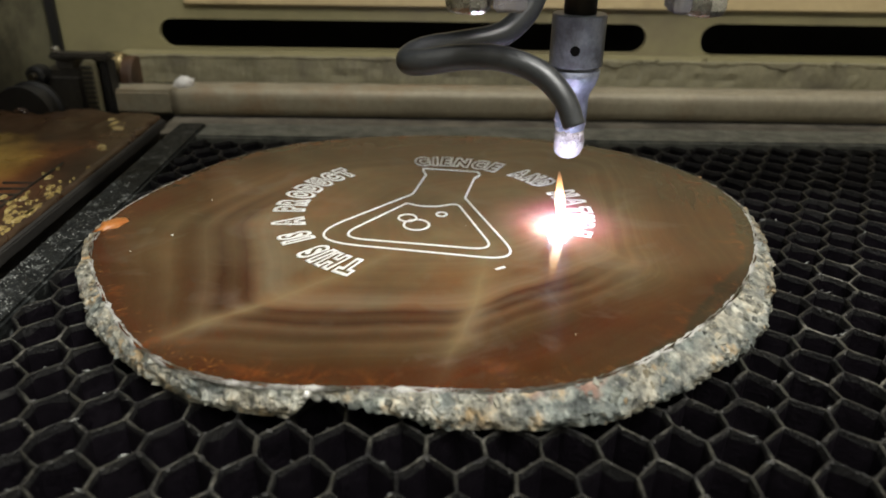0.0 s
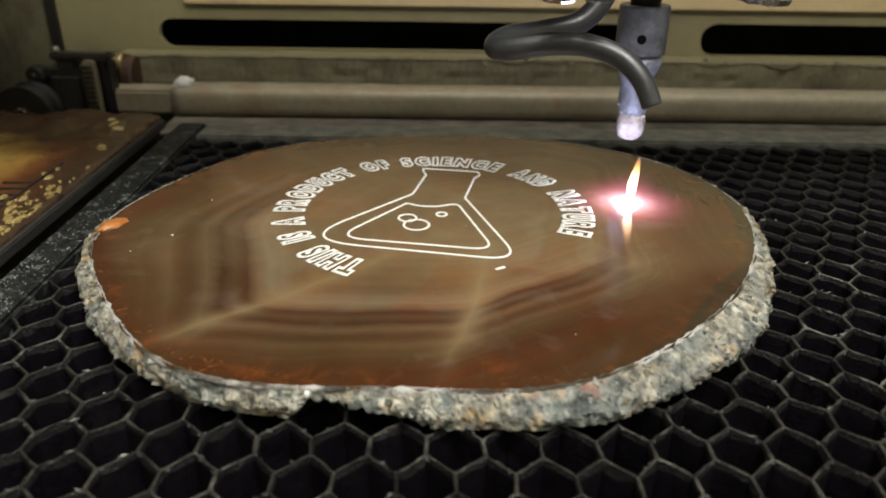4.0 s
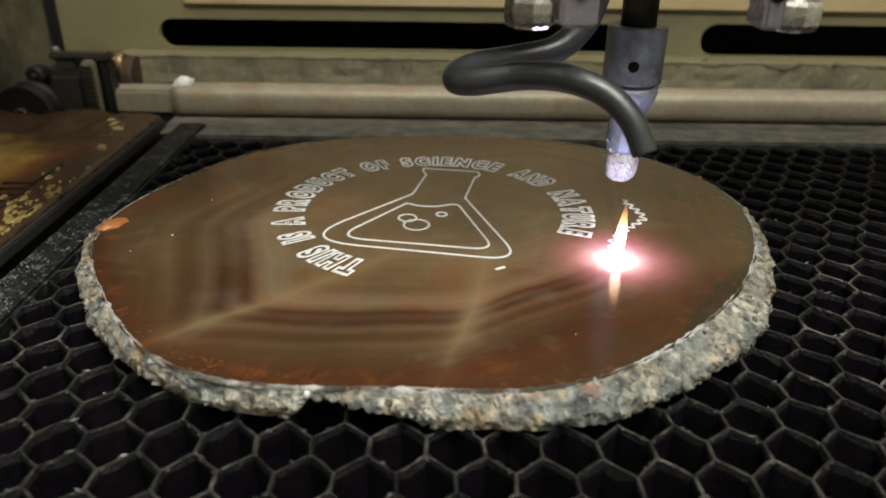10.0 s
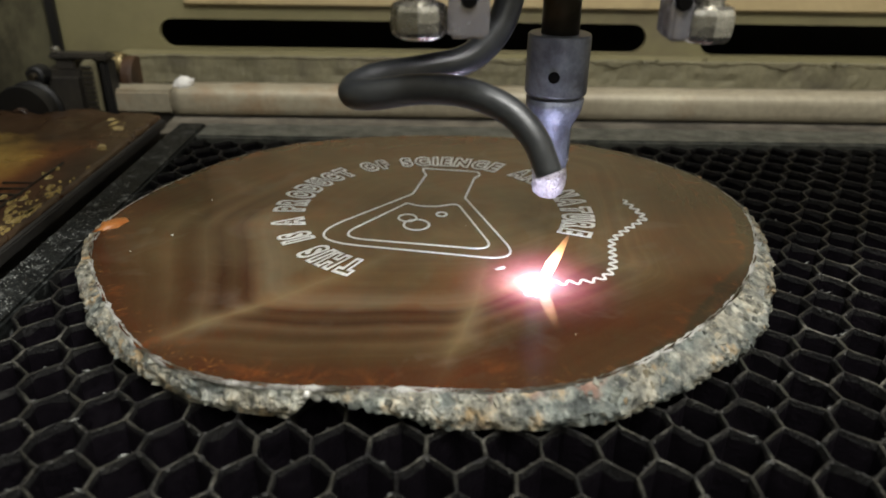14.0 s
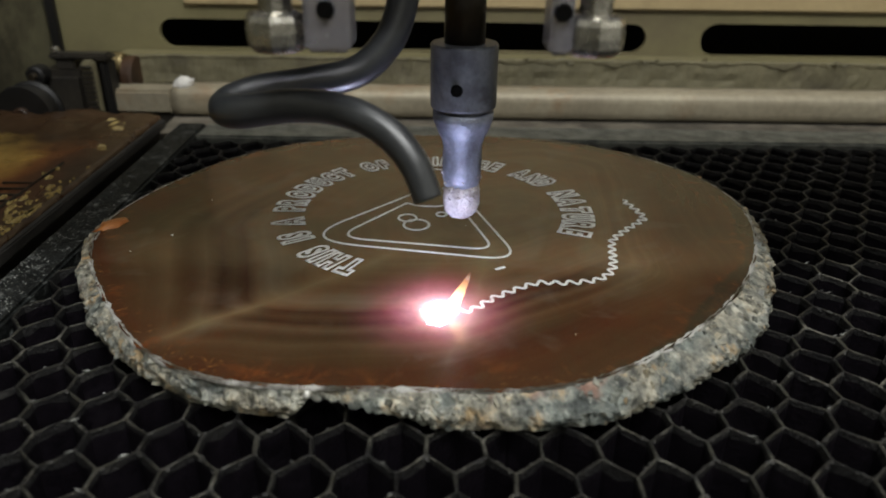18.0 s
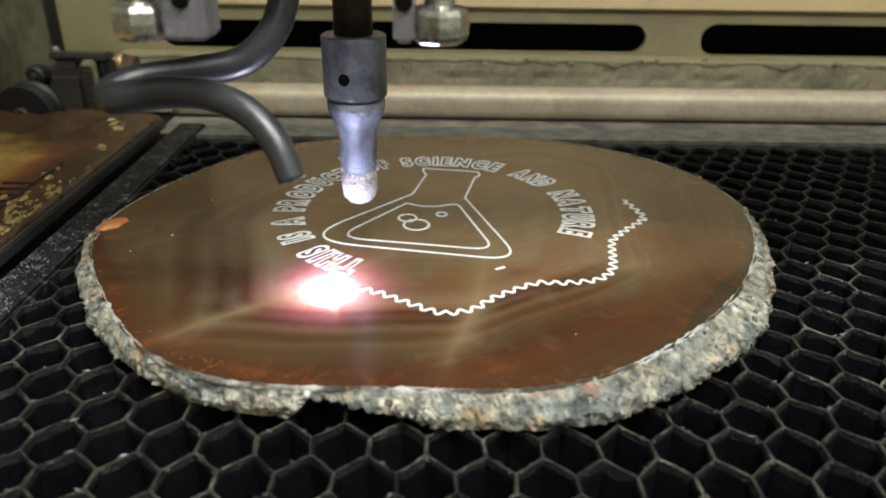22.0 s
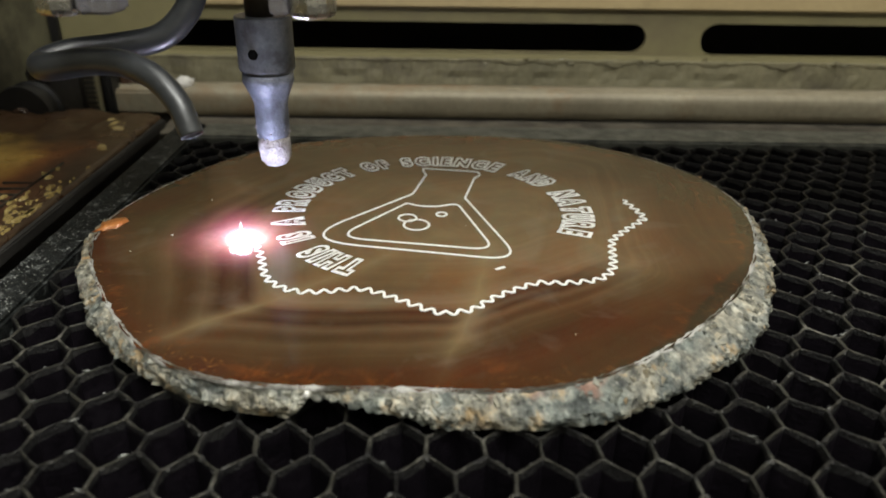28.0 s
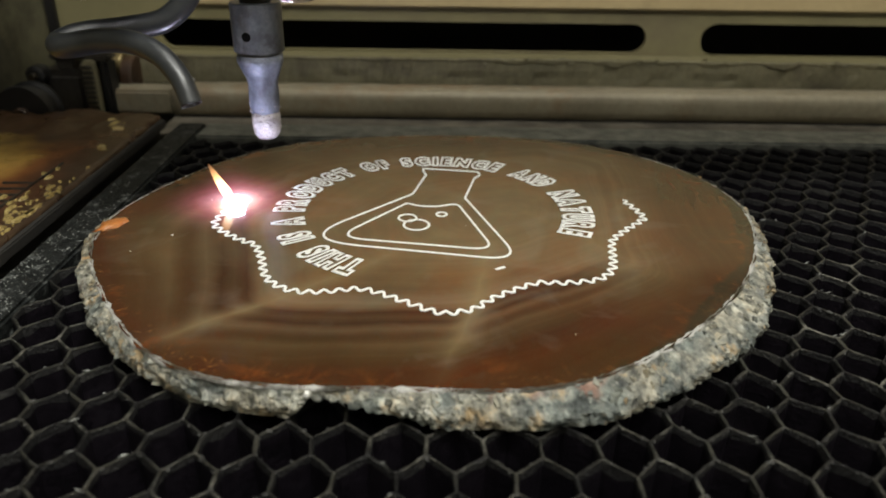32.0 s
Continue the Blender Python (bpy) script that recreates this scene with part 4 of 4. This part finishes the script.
def flask():
    """The engraved flask, leaning ten degrees, with its liquid and three bubbles."""
    m = Matrix.Translation(on_stone(0.04, 6.78)) @ pose(0, 0, UP, 0, 0, -9.6) @ Matrix.Diagonal((W, W, 1, 1))

    def draw(name, pts):
        p = [m @ Vector((*q, 0)) for q in pts]
        p = [Vector((q.x, q.y, 0)) for q in p]
        ob = part(name, stroke(p, LINE, DEEP, True), ETCH, STONE, "white engraved outline")
        ob.location.z = UP
        return ob

    def rounded(corners):
        out = []
        for i, (x, y, r) in enumerate(corners):
            c = Vector((x, y))
            a, b = Vector(corners[i - 1][:2]), Vector(corners[(i + 1) % len(corners)][:2])
            if r <= 0:
                out.append(c)
                continue
            p, q = c + (a - c).normalized() * r, c + (b - c).normalized() * r
            for k in range(9):
                u = k / 8
                out.append((1 - u) ** 2 * p + 2 * u * (1 - u) * c + u * u * q)
        return [(v.x, v.y) for v in out]

    draw("flask_outline", rounded([(-3.08, 0.07, 1.62), (2.66, -0.01, 1.0), (0.73, 3.70, 0.06), (0.78, 5.36, 0.06), (0.92, 5.62, 0.12), (0.84, 5.95, 0.14),
                                   (-0.95, 5.91, 0.10), (-0.88, 5.62, 0.12), (-0.74, 5.36, 0.06), (-0.82, 3.70, 0.06)]))
    draw("liquid_outline", rounded([(-2.14, 0.41, 0.78), (1.96, 0.45, 0.62), (0.60, 3.20, 0.18), (0.34, 3.10, 0.10), (0.05, 2.90, 0.14), (-0.42, 2.84, 0.14), (-0.84, 2.98, 0.05)]))
    # white dash painted for a small reflection on the polished face
    stray = [on_stone(2.0, 5.87), on_stone(2.22, 6.0)]
    part("reflection_dash", stroke([Vector((q.x, q.y, 0)) for q in stray], LINE * 1.3, DEEP), ETCH, STONE).location.z = UP
    for x, y, r in ((-6.20, 7.55, 0.026), (-5.85, 9.9, 0.016), (-6.9, 6.6, 0.014), (3.45, 3.1, 0.012), (1.35, 8.35, 0.014)):
        c = on_stone(x, y)
        fleck = part("dust_fleck", lathe([(r * W, 0.0), (r * W * 0.6, 0.00012), (r * W * 0.2, 0.00016)], 7, wobble=0.5), ETCH, STONE, "tiny pale dust fleck")
        fleck.location = (c.x, c.y, UP)
    for x, y, r in ((-0.60, 1.97, 0.24), (-0.27, 1.57, 0.34), (0.27, 2.39, 0.14)):
        draw("bubble", [(x + r * math.cos(k * math.pi / 16), y + 1.0 * r * math.sin(k * math.pi / 16)) for k in range(32)])


flask()

# each word with the angles, in degrees, between which it stands on its ring
WORDS = [("THIS", -115.3, -139.4), ("IS", -146.7, -155.0), ("A", -161.2, -169.6), ("PRODUCT", -175.7, -227.9), ("OF", -234.2, -247.6),
         ("SCIENCE", -253.4, -301.7), ("AND", -309.0, -330.1), ("NATURE", -338.4, -383.9)]
LATE = {("OF", 0): 1.25, ("OF", 1): 1.9, ("SCIENCE", 0): 2.75}
late_letters = []


def glyph(ch):
    cu = bpy.data.curves.new("glyph", "FONT")
    cu.body, cu.size, cu.align_x = ch, 0.95 * W, "CENTER"
    cu.fill_mode, cu.bevel_depth, cu.bevel_resolution, cu.resolution_u, cu.offset = "NONE", 0.0006, 0, 4, 0.0007
    tmp = new("glyph", cu)
    bpy.context.view_layer.update()
    me = bpy.data.meshes.new_from_object(tmp.evaluated_get(bpy.context.evaluated_depsgraph_get()))
    bpy.data.objects.remove(tmp)
    me.materials.clear()
    me.materials.append(ETCH)
    xs = [v.co.x for v in me.vertices]
    mid = (min(xs) + max(xs)) / 2
    for v in me.vertices:
        v.co.x -= mid
    return me, (max(xs) - min(xs)) / W


def lettering():
    made, gap = {}, 0.05
    for word, a0, a1 in WORDS:
        for ch in word:
            made[ch] = made.get(ch) or glyph(ch)
        span = radians(a0 - a1) * 4.0
        wide = (span - gap * (len(word) - 1)) / sum(made[ch][1] for ch in word)
        run = 0.0
        for i, ch in enumerate(word):
            w = made[ch][1] * wide
            a = a0 - math.degrees((run + w / 2) / 4.0)
            run += w + gap
            ob = new("engraved_letter", made[ch][0])
            ob.parent = STONE
            c = on_stone(0.476 + 3.68 * math.cos(radians(a)), 9.45 + 3.68 * math.sin(radians(a)))
            ob.matrix_basis = pose(c.x, c.y, THICK + 0.0001, 0, 0, a - 90) @ Matrix.Diagonal((wide, 1, 0.35, 1))
            if (word, i) in LATE:
                late_letters.append((ob, LATE[(word, i)]))


lettering()

cut_pieces = []
for k in range(TEETH):
    run = [q for t, q, tooth in SAMPLES[k * 8:k * 8 + 9]]
    mid = (run[0] + run[-1]) / 2
    ob = part("engraved_wave", stroke([q - mid for q in run], LINE * 1.1, DEEP), ETCH, STONE)
    ob.location = (mid.x - SLICE.x, mid.y - SLICE.y, DOWN)
    cut_pieces.append((ob, SAMPLES[k * 8 + 4][0]))


# ---------------------------------------------------------------- the carriage and its flame
def carriage():
    """Its origin is where the beam meets the stone's face."""
    c = thing("laser_carriage", "moving laser head with smoked steel nozzle and black air hose", "laser head", (0, 0, THICK))
    x, y = 0.0044, 0.0245
    at = (x, y, 0)
    part("nozzle", lathe([(0.0040, 0.0200), (0.0043, 0.0215), (0.0044, 0.026), (0.0043, 0.029), (0.0046, 0.0305), (0.0060, 0.0335), (0.0066, 0.0352), (0.0067, 0.0371), (0.0058, 0.0373)], 48, at=at, wobble=0.05), NOZZLE, c, "blue-grey smoked nozzle", True)
    part("nozzle_tip", lathe([(0.0010, 0.0120), (0.0026, 0.0123), (0.0037, 0.0134), (0.0042, 0.0150), (0.0042, 0.0175), (0.0040, 0.0203)], 40, at=at, wobble=0.14), POWDER, c, "white powder-crusted nozzle tip", True)
    bm, dice = bmesh.new(), random.Random(3)
    for k in range(46):
        a, z = dice.uniform(0, 6.28), 0.0165 + abs(dice.gauss(0, 0.0035))
        r, q = 0.0042 + 0.0001 * (z > 0.02), 0.00012 + 0.0004 * dice.random() ** 2
        bmesh.ops.create_icosphere(bm, subdivisions=1, radius=q, matrix=Matrix.Translation((x + r * math.cos(a), y + r * math.sin(a), z)))
    part("slag_beads", bm, POWDER, c, "tiny beads of slag on the nozzle", True)
    collar = part("collar", lathe([(0.0060, 0.0372), (0.0060, 0.0381), (0.0071, 0.0382), (0.0072, 0.0386), (0.0072, 0.0512), (0.0069, 0.0516), (0.0046, 0.0516)], 56, at=at), COLLAR, c, "scuffed grey metal collar", False)
    part("hole_disc", lathe([(0.0011, -0.0004), (0.0013, 0.0), (0.0013, 0.003)], 20, "Y", (x - 0.0016, y - 0.0071, 0.0430)), HOLE, collar, "black disc in place of a screw hole")
    part("stem", lathe([(0.0043, 0.0516), (0.0043, 0.0685)], 36, at=at), STEM, c, "dark bronzed lens tube", True)
    way = [(-0.76, 1.6, 6.71), (-0.80, 1.5, 6.1), (-1.07, 1.3, 5.38), (-1.68, 1.1, 4.83), (-2.6, 0.8, 4.66), (-3.42, 0.4, 4.60), (-3.85, 0.1, 4.50), (-3.95, -0.2, 4.40),
           (-3.55, -0.5, 4.45), (-2.63, -0.7, 4.61), (-1.78, -0.96, 4.63), (-1.02, -1.32, 4.42), (-0.50, -1.64, 3.96), (-0.22, -1.88, 3.36)]
    pts = spline([Vector(p) * W for p in way], 8)
    bm, rings = tube(pts, 0.0031, 24)
    for k, ring in enumerate(rings):                   # the hose thins towards its cut end
        for v in ring:
            v.co = pts[k] + (v.co - pts[k]) * (1.0 - 0.20 * max(0.0, k / len(rings) - 0.6) / 0.4)
    d = (pts[-1] - pts[-2]).normalized()
    inner = [bm.verts.new(pts[-1] + (v.co - pts[-1]) * 0.86) for v in rings[-1]]
    deep = [bm.verts.new(v.co - d * 0.006) for v in inner]
    for a, b in ((rings[-1], inner), (inner, deep)):
        for k in range(24):
            bm.faces.new((a[k], a[(k + 1) % 24], b[(k + 1) % 24], b[k]))
    bm.faces.new(deep)
    part("air_hose", bm, RUBBER, c, "thick looped black rubber air hose", True)
    for sx, bx0, bx1, nx in ((1, 0.0161, 0.0196, 0.0236), (-1, -0.0212, -0.0142, -0.0262)):
        part("bracket_arm", box((bx0, -0.0190, 0.0576), (bx1, -0.0100, 0.0690), 0.0007), BLOCK, c, "cloudy clear acrylic bracket arm")
        part("bolt_hole_disc", lathe([(0.0012, -0.0005), (0.0014, 0.0), (0.0014, 0.002)], 16, "Y", ((bx0 + bx1) / 2, -0.0191, 0.0640)), HOLE, c, "black disc in place of a bolt hole")
        nut = part("hex_nut", lathe([(0.0030, 0.0569), (0.0040, 0.0571), (0.0046, 0.0576), (0.0049, 0.0584), (0.0050, 0.0600), (0.0049, 0.0618), (0.0045, 0.0627), (0.0032, 0.0632)], 8, at=(nx, -0.0140, 0)), CHROME, c, "shiny nickel hex nut")
        part("bolt_shank", lathe([(0.0026, 0.0632), (0.0026, 0.0690)], 20, at=(nx, -0.0140, 0)), CHROME, nut)
    part("carriage_plate", box((-0.034, 0.008, 0.0690), (0.034, 0.034, 0.0720), 0.001), DARK_METAL, c, "dark plate that holds the head")
    for x0, x1 in ((-0.0300, -0.0142), (0.0161, 0.0290)):
        part("support_bar", box((x0, -0.019, 0.0691), (x1, 0.0079, 0.0715), 0.0008), BLOCK, c)
    return c


HEAD = carriage()


def gantry():
    g = thing("gantry_beam", "dark cross beam that carries the laser head", "beam", (0, 0, 0.0791))
    part("beam", box((SIDE + 0.004, 0.001, 0.0), (0.415, 0.046, 0.078), 0.002), DARK_METAL, g)
    return g


GANTRY = gantry()


def flame():
    f = thing("cutting_flame", "white-hot spark with an orange flame on the stone", "flame", (0, 0, THICK))
    bm = bmesh.new()
    bmesh.ops.create_icosphere(bm, subdivisions=3, radius=0.0028)
    for v in bm.verts:
        k = 0.92 + 0.5 * noise.noise(v.co * 520)
        v.co = Vector((v.co.x * k * 1.05, v.co.y * k * 1.05, v.co.z * k * 0.95))
    part("spark_core", bm, CORE, f, "blinding white plasma core", True)
    # spikes modelled for the star-shaped glare round the spark
    for turn, lift, long in ((192, 20, 0.0048), (-25, 14, 0.0042), (255, 4, 0.0052)):
        spike = part("star_spike", lathe([(0.0012, 0.0008), (0.0008, long * 0.45), (0.0004, long * 0.8), (0.00005, long)], 10), SPIKE, f, "short pinkish spike of the spark's star glare", True)
        spike.matrix_basis = pose(0, 0, 0, 0, 90 - lift, turn)
    # one sheet of the painted glow lies on the stone, another stands upright
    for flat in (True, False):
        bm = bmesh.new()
        rad = HALO_RADIUS if flat else HALO_RADIUS * 0.55
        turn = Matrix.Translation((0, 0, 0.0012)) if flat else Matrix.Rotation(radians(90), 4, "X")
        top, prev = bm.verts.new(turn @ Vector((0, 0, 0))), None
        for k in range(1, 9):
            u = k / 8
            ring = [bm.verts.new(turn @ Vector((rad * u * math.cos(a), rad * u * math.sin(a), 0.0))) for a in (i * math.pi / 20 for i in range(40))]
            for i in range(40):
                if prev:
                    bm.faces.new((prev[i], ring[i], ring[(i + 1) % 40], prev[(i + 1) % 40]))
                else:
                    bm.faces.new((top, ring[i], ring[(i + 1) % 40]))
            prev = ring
        part("spark_halo", bm, HALO if flat else STANDING_HALO, f, "red halo round the spark, painted on thin glowing sheets", True)
    prof = [(0.0006, 0.0), (0.0010, 0.002), (0.0011, 0.004), (0.0012, 0.007), (0.0010, 0.0100), (0.0006, 0.0130), (0.0002, 0.0152)]
    return f, part("flame_tongue", lathe(prof, 20, wobble=0.25), TONGUE, f, "orange flame tongue", True)


FLAME, TONGUE_OB = flame()


# ---------------------------------------------------------------- the comb, ribbon by ribbon
def comb_corner(col, row, top):
    """A corner of the comb; col in half cells."""
    s = 1 / math.sqrt(3)
    y = row * 1.5 * s + (0.5 * s + 0.055 if top else -0.08)
    p = Vector((col * 0.5, y, 0))
    k = p * 1.37
    p += 0.065 * Vector((noise.noise(k + Vector((9, 0, 0))), noise.noise(k + Vector((0, 7, 3))), 0))
    p += 0.07 * Vector((noise.noise(k * 0.3 + Vector((2, 0, 0))), noise.noise(k * 0.3 + Vector((0, 5, 3))), 0))
    return Vector((p.x * W, p.y * W, 0.0003 * noise.noise(k * 1.9) - 0.0002))


def comb():
    g = thing("honeycomb_bed", "sooty aluminium honeycomb cutting bed with hexagonal cells", "honeycomb")
    first, last = -5, 20
    half, depth = 0.00026, 0.020
    for col in range(-18, 49):
        bm, way = bmesh.new(), []
        for row in range(first, last + 1):
            b_at, t_at = (col, col + 1) if (row + col) % 2 == 0 else (col + 1, col)
            for at, top in ((b_at, False), (t_at, True)):
                p = comb_corner(at, row, top)
                p.x += half * 0.4 * (1 if at == col else -1)
                way.append(p)
        # round the bends and bow the walls a little
        line = []
        for n, (a, b) in enumerate(zip(way, way[1:])):
            slant = n % 2 == 0
            for u in ((0.0, 0.14, 0.5, 0.86) if slant else (0.0, 0.5)):
                q = a.lerp(b, u)
                if slant and u:
                    q.y += 0.00022 * math.sin(3.14 * u) * (1 if noise.noise(a * 300) > 0 else -0.6)
                    q.z += 0.00022 * noise.noise(q * 900)
                line.append(q)
        line.append(way[-1])
        rows = []
        for n, p in enumerate(line):
            d = line[min(n + 1, len(line) - 1)] - line[max(n - 1, 0)]
            e = Vector((d.y, -d.x, 0)).normalized() * half * (1 + 0.9 * noise.noise(p * 700))
            up = Vector((0, 0, 0.00018))
            low = Vector((0, 0, -depth - p.z))
            # uneven lower border of the lit band
            band_drop = Vector((0, 0, -0.0011 - 0.0014 * abs(noise.noise(p * 420)) - 0.0020 * max(0.0, noise.noise(p * 150))))
            rows.append([bm.verts.new(q) for q in (p - e - up, p - e * 0.45, p + e * 0.45, p + e - up, p + e * 1.1 + band_drop, p + e + low, p - e + low, p - e * 1.1 + band_drop)])
        for a, b in zip(rows, rows[1:]):
            for k in range(8):
                f = bm.faces.new((a[k], a[(k + 1) % 8], b[(k + 1) % 8], b[k]))
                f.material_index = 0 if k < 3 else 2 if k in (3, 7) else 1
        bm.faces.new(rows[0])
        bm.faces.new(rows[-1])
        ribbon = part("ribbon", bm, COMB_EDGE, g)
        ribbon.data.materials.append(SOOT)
        ribbon.data.materials.append(LIT_WALL)
    # burnt residue caked on the edges, thickest where the walls meet
    verts, faces, dice = [], [], random.Random(5)
    for col in range(-18, 49):
        for row in range(first, last + 1):
            b_at, t_at = (col, col + 1) if (row + col) % 2 == 0 else (col + 1, col)
            a, b = comb_corner(b_at, row, False), comb_corner(t_at, row, True)
            caked = 0.5 + 0.5 * noise.noise(a * 45)
            for k in range(int(3 + 9 * caked)):
                u = dice.random() ** 2 * 0.5
                p = a.lerp(b, u if dice.random() < 0.5 else 1 - u)
                r = (0.00012 + 0.00034 * dice.random() ** 2) * (0.7 + 0.6 * caked)
                p = p + Vector((dice.gauss(0, 0.00016), dice.gauss(0, 0.00016), -0.0001 - 0.0007 * dice.random() ** 3))
                n, turn = len(verts), dice.random() * 6
                verts += [p + Vector((0, 0, r * 0.6)), p - Vector((0, 0, r))]
                verts += [p + Vector((math.cos(turn + i * 1.571), math.sin(turn + i * 1.571), 0)) * r * (0.7 + 0.9 * dice.random()) for i in range(4)]
                for i in range(4):
                    c, d = n + 2 + i, n + 2 + (i + 1) % 4
                    faces += [(n, c, d), (n + 1, d, c)]
    me = bpy.data.meshes.new("residue_grit")
    me.from_pydata([tuple(v) for v in verts], [], faces)
    me.materials.append(CRUMB)
    ob = new("residue_grit", me)
    ob.parent = g
    tagged(ob, "grey burnt residue caked on the edges", kind="stuff")
    # pale flecks across the cell edges, put in for their glints
    verts, faces, dice = [], [], random.Random(31)
    for k in range(260):
        col, row = dice.randint(-18, 47), dice.randint(first, 12)
        b_at, t_at = (col, col + 1) if (row + col) % 2 == 0 else (col + 1, col)
        p = comb_corner(b_at, row, False).lerp(comb_corner(t_at, row, True), dice.random()) + Vector((0, 0, 0.0003))
        a, long, wide = dice.uniform(-0.6, 0.6), 0.0003 + 0.0011 * dice.random() ** 3, 0.00008 + 0.00016 * dice.random()
        along, side = Vector((math.cos(a), math.sin(a), 0.1)) * long, Vector((-math.sin(a), math.cos(a), 0)) * wide
        n = len(verts)
        verts += [p - along, p + side, p + along, p - side, p + Vector((0, 0, wide)), p - Vector((0, 0, wide))]
        for i in range(4):
            c, d = n + i, n + (i + 1) % 4
            faces += [(n + 4, c, d), (n + 5, d, c)]
    me = bpy.data.meshes.new("glint_flecks")
    me.from_pydata([tuple(v) for v in verts], [], faces)
    me.materials.append(GRIT)
    ob = new("glint_flecks", me)
    ob.parent = g
    tagged(ob, "small pale flecks for glints on the comb edges", kind="stuff")


comb()


# ---------------------------------------------------------------- what moves
def beam_rows():
    """(seconds, place on the stone, burning) from start to end."""
    rows = [(t, Vector((x, y, 0)) * W, burn) for t, x, y, burn in LETTERING]
    last = rows[-1][0]
    for t, q, tooth in SAMPLES[::2]:
        if t > last + 0.05:
            rows.append((t, q, 1))
            last = t
    t, q, tooth = SAMPLES[-1]
    rows[-1] = (32.0, q, 1)
    return rows


# lean of the flame to the camera's right, degrees, and how far it is sunk
LEANS = [(0.0, -6, 0.0), (0.8, -3, 0.0), (1.0, -8, 0.0), (1.6, 0, 0.0), (2.0, 0, 0.001), (2.5, -6, 0.0), (3.0, -3, 0.0), (3.5, 0, 0.0), (5.5, 28, 0.001), (6.0, 27, 0.0),
         (6.4, 8, 0.002), (7.0, 28, 0.001), (8.0, 18, 0.003), (8.6, 0, 0.0), (9.0, -5, 0.0), (10.0, 2, 0.0), (11.0, 24, 0.001), (12.0, 22, 0.001), (13.0, 10, 0.002),
         (14.0, 24, 0.001), (16.5, 2, 0.002), (17.0, 0, 0.0), (18.0, 24, 0.004), (19.0, 14, 0.006), (20.0, 12, 0.004), (21.0, 10, 0.004), (22.0, 5, 0.006), (23.0, 0, 0.009),
         (24.0, 10, 0.009), (25.0, 20, 0.008), (27.5, -10, 0.009), (28.0, 0, 0.010), (29.0, 12, 0.008), (30.0, 8, 0.008), (31.0, 0, 0.009), (31.5, -20, 0.004), (32.0, -26, 0.002)]


def motions():
    rows = beam_rows()
    walk(HEAD, [(t, Matrix.Translation((q.x, q.y, THICK))) for t, q, burn in rows])
    walk(GANTRY, [(t, Matrix.Translation((0, q.y, 0.0791))) for t, q, burn in rows])
    walk(FLAME, [(t, Matrix.Translation((q.x, q.y, (THICK + (0.0012 if t < 3.2 else -0.0003 if t < 18 else 0.0004)) if burn else -0.045))) for t, q, burn in rows])
    lean = []
    for t, q, burn in rows:
        if not burn:
            lean.append((t, pose(-0.006, 0, 0, 0, 85, 0)))
            continue
        k = max(i for i, r in enumerate(LEANS) if r[0] <= t)
        a, b = LEANS[k], LEANS[min(k + 1, len(LEANS) - 1)]
        u = (t - a[0]) / max(b[0] - a[0], 1e-6)
        lean.append((t, pose(0, 0, -(a[2] + (b[2] - a[2]) * u), 0, a[1] + (b[1] - a[1]) * u, 0)))
    walk(TONGUE_OB, lean)
    for ob, t in cut_pieces:
        low, high = ob.matrix_basis.copy(), ob.matrix_basis.copy()
        high.translation.z = UP
        walk(ob, [(0.0, low), (t - 0.034, low), (min(t + 0.034, 31.95), high), (32.0, high)])
    for ob, t in late_letters:
        high, low = ob.matrix_basis.copy(), ob.matrix_basis.copy()
        low.translation.z -= 0.0014
        walk(ob, [(0.0, low), (t - 0.034, low), (t + 0.034, high), (32.0, high)])


motions()
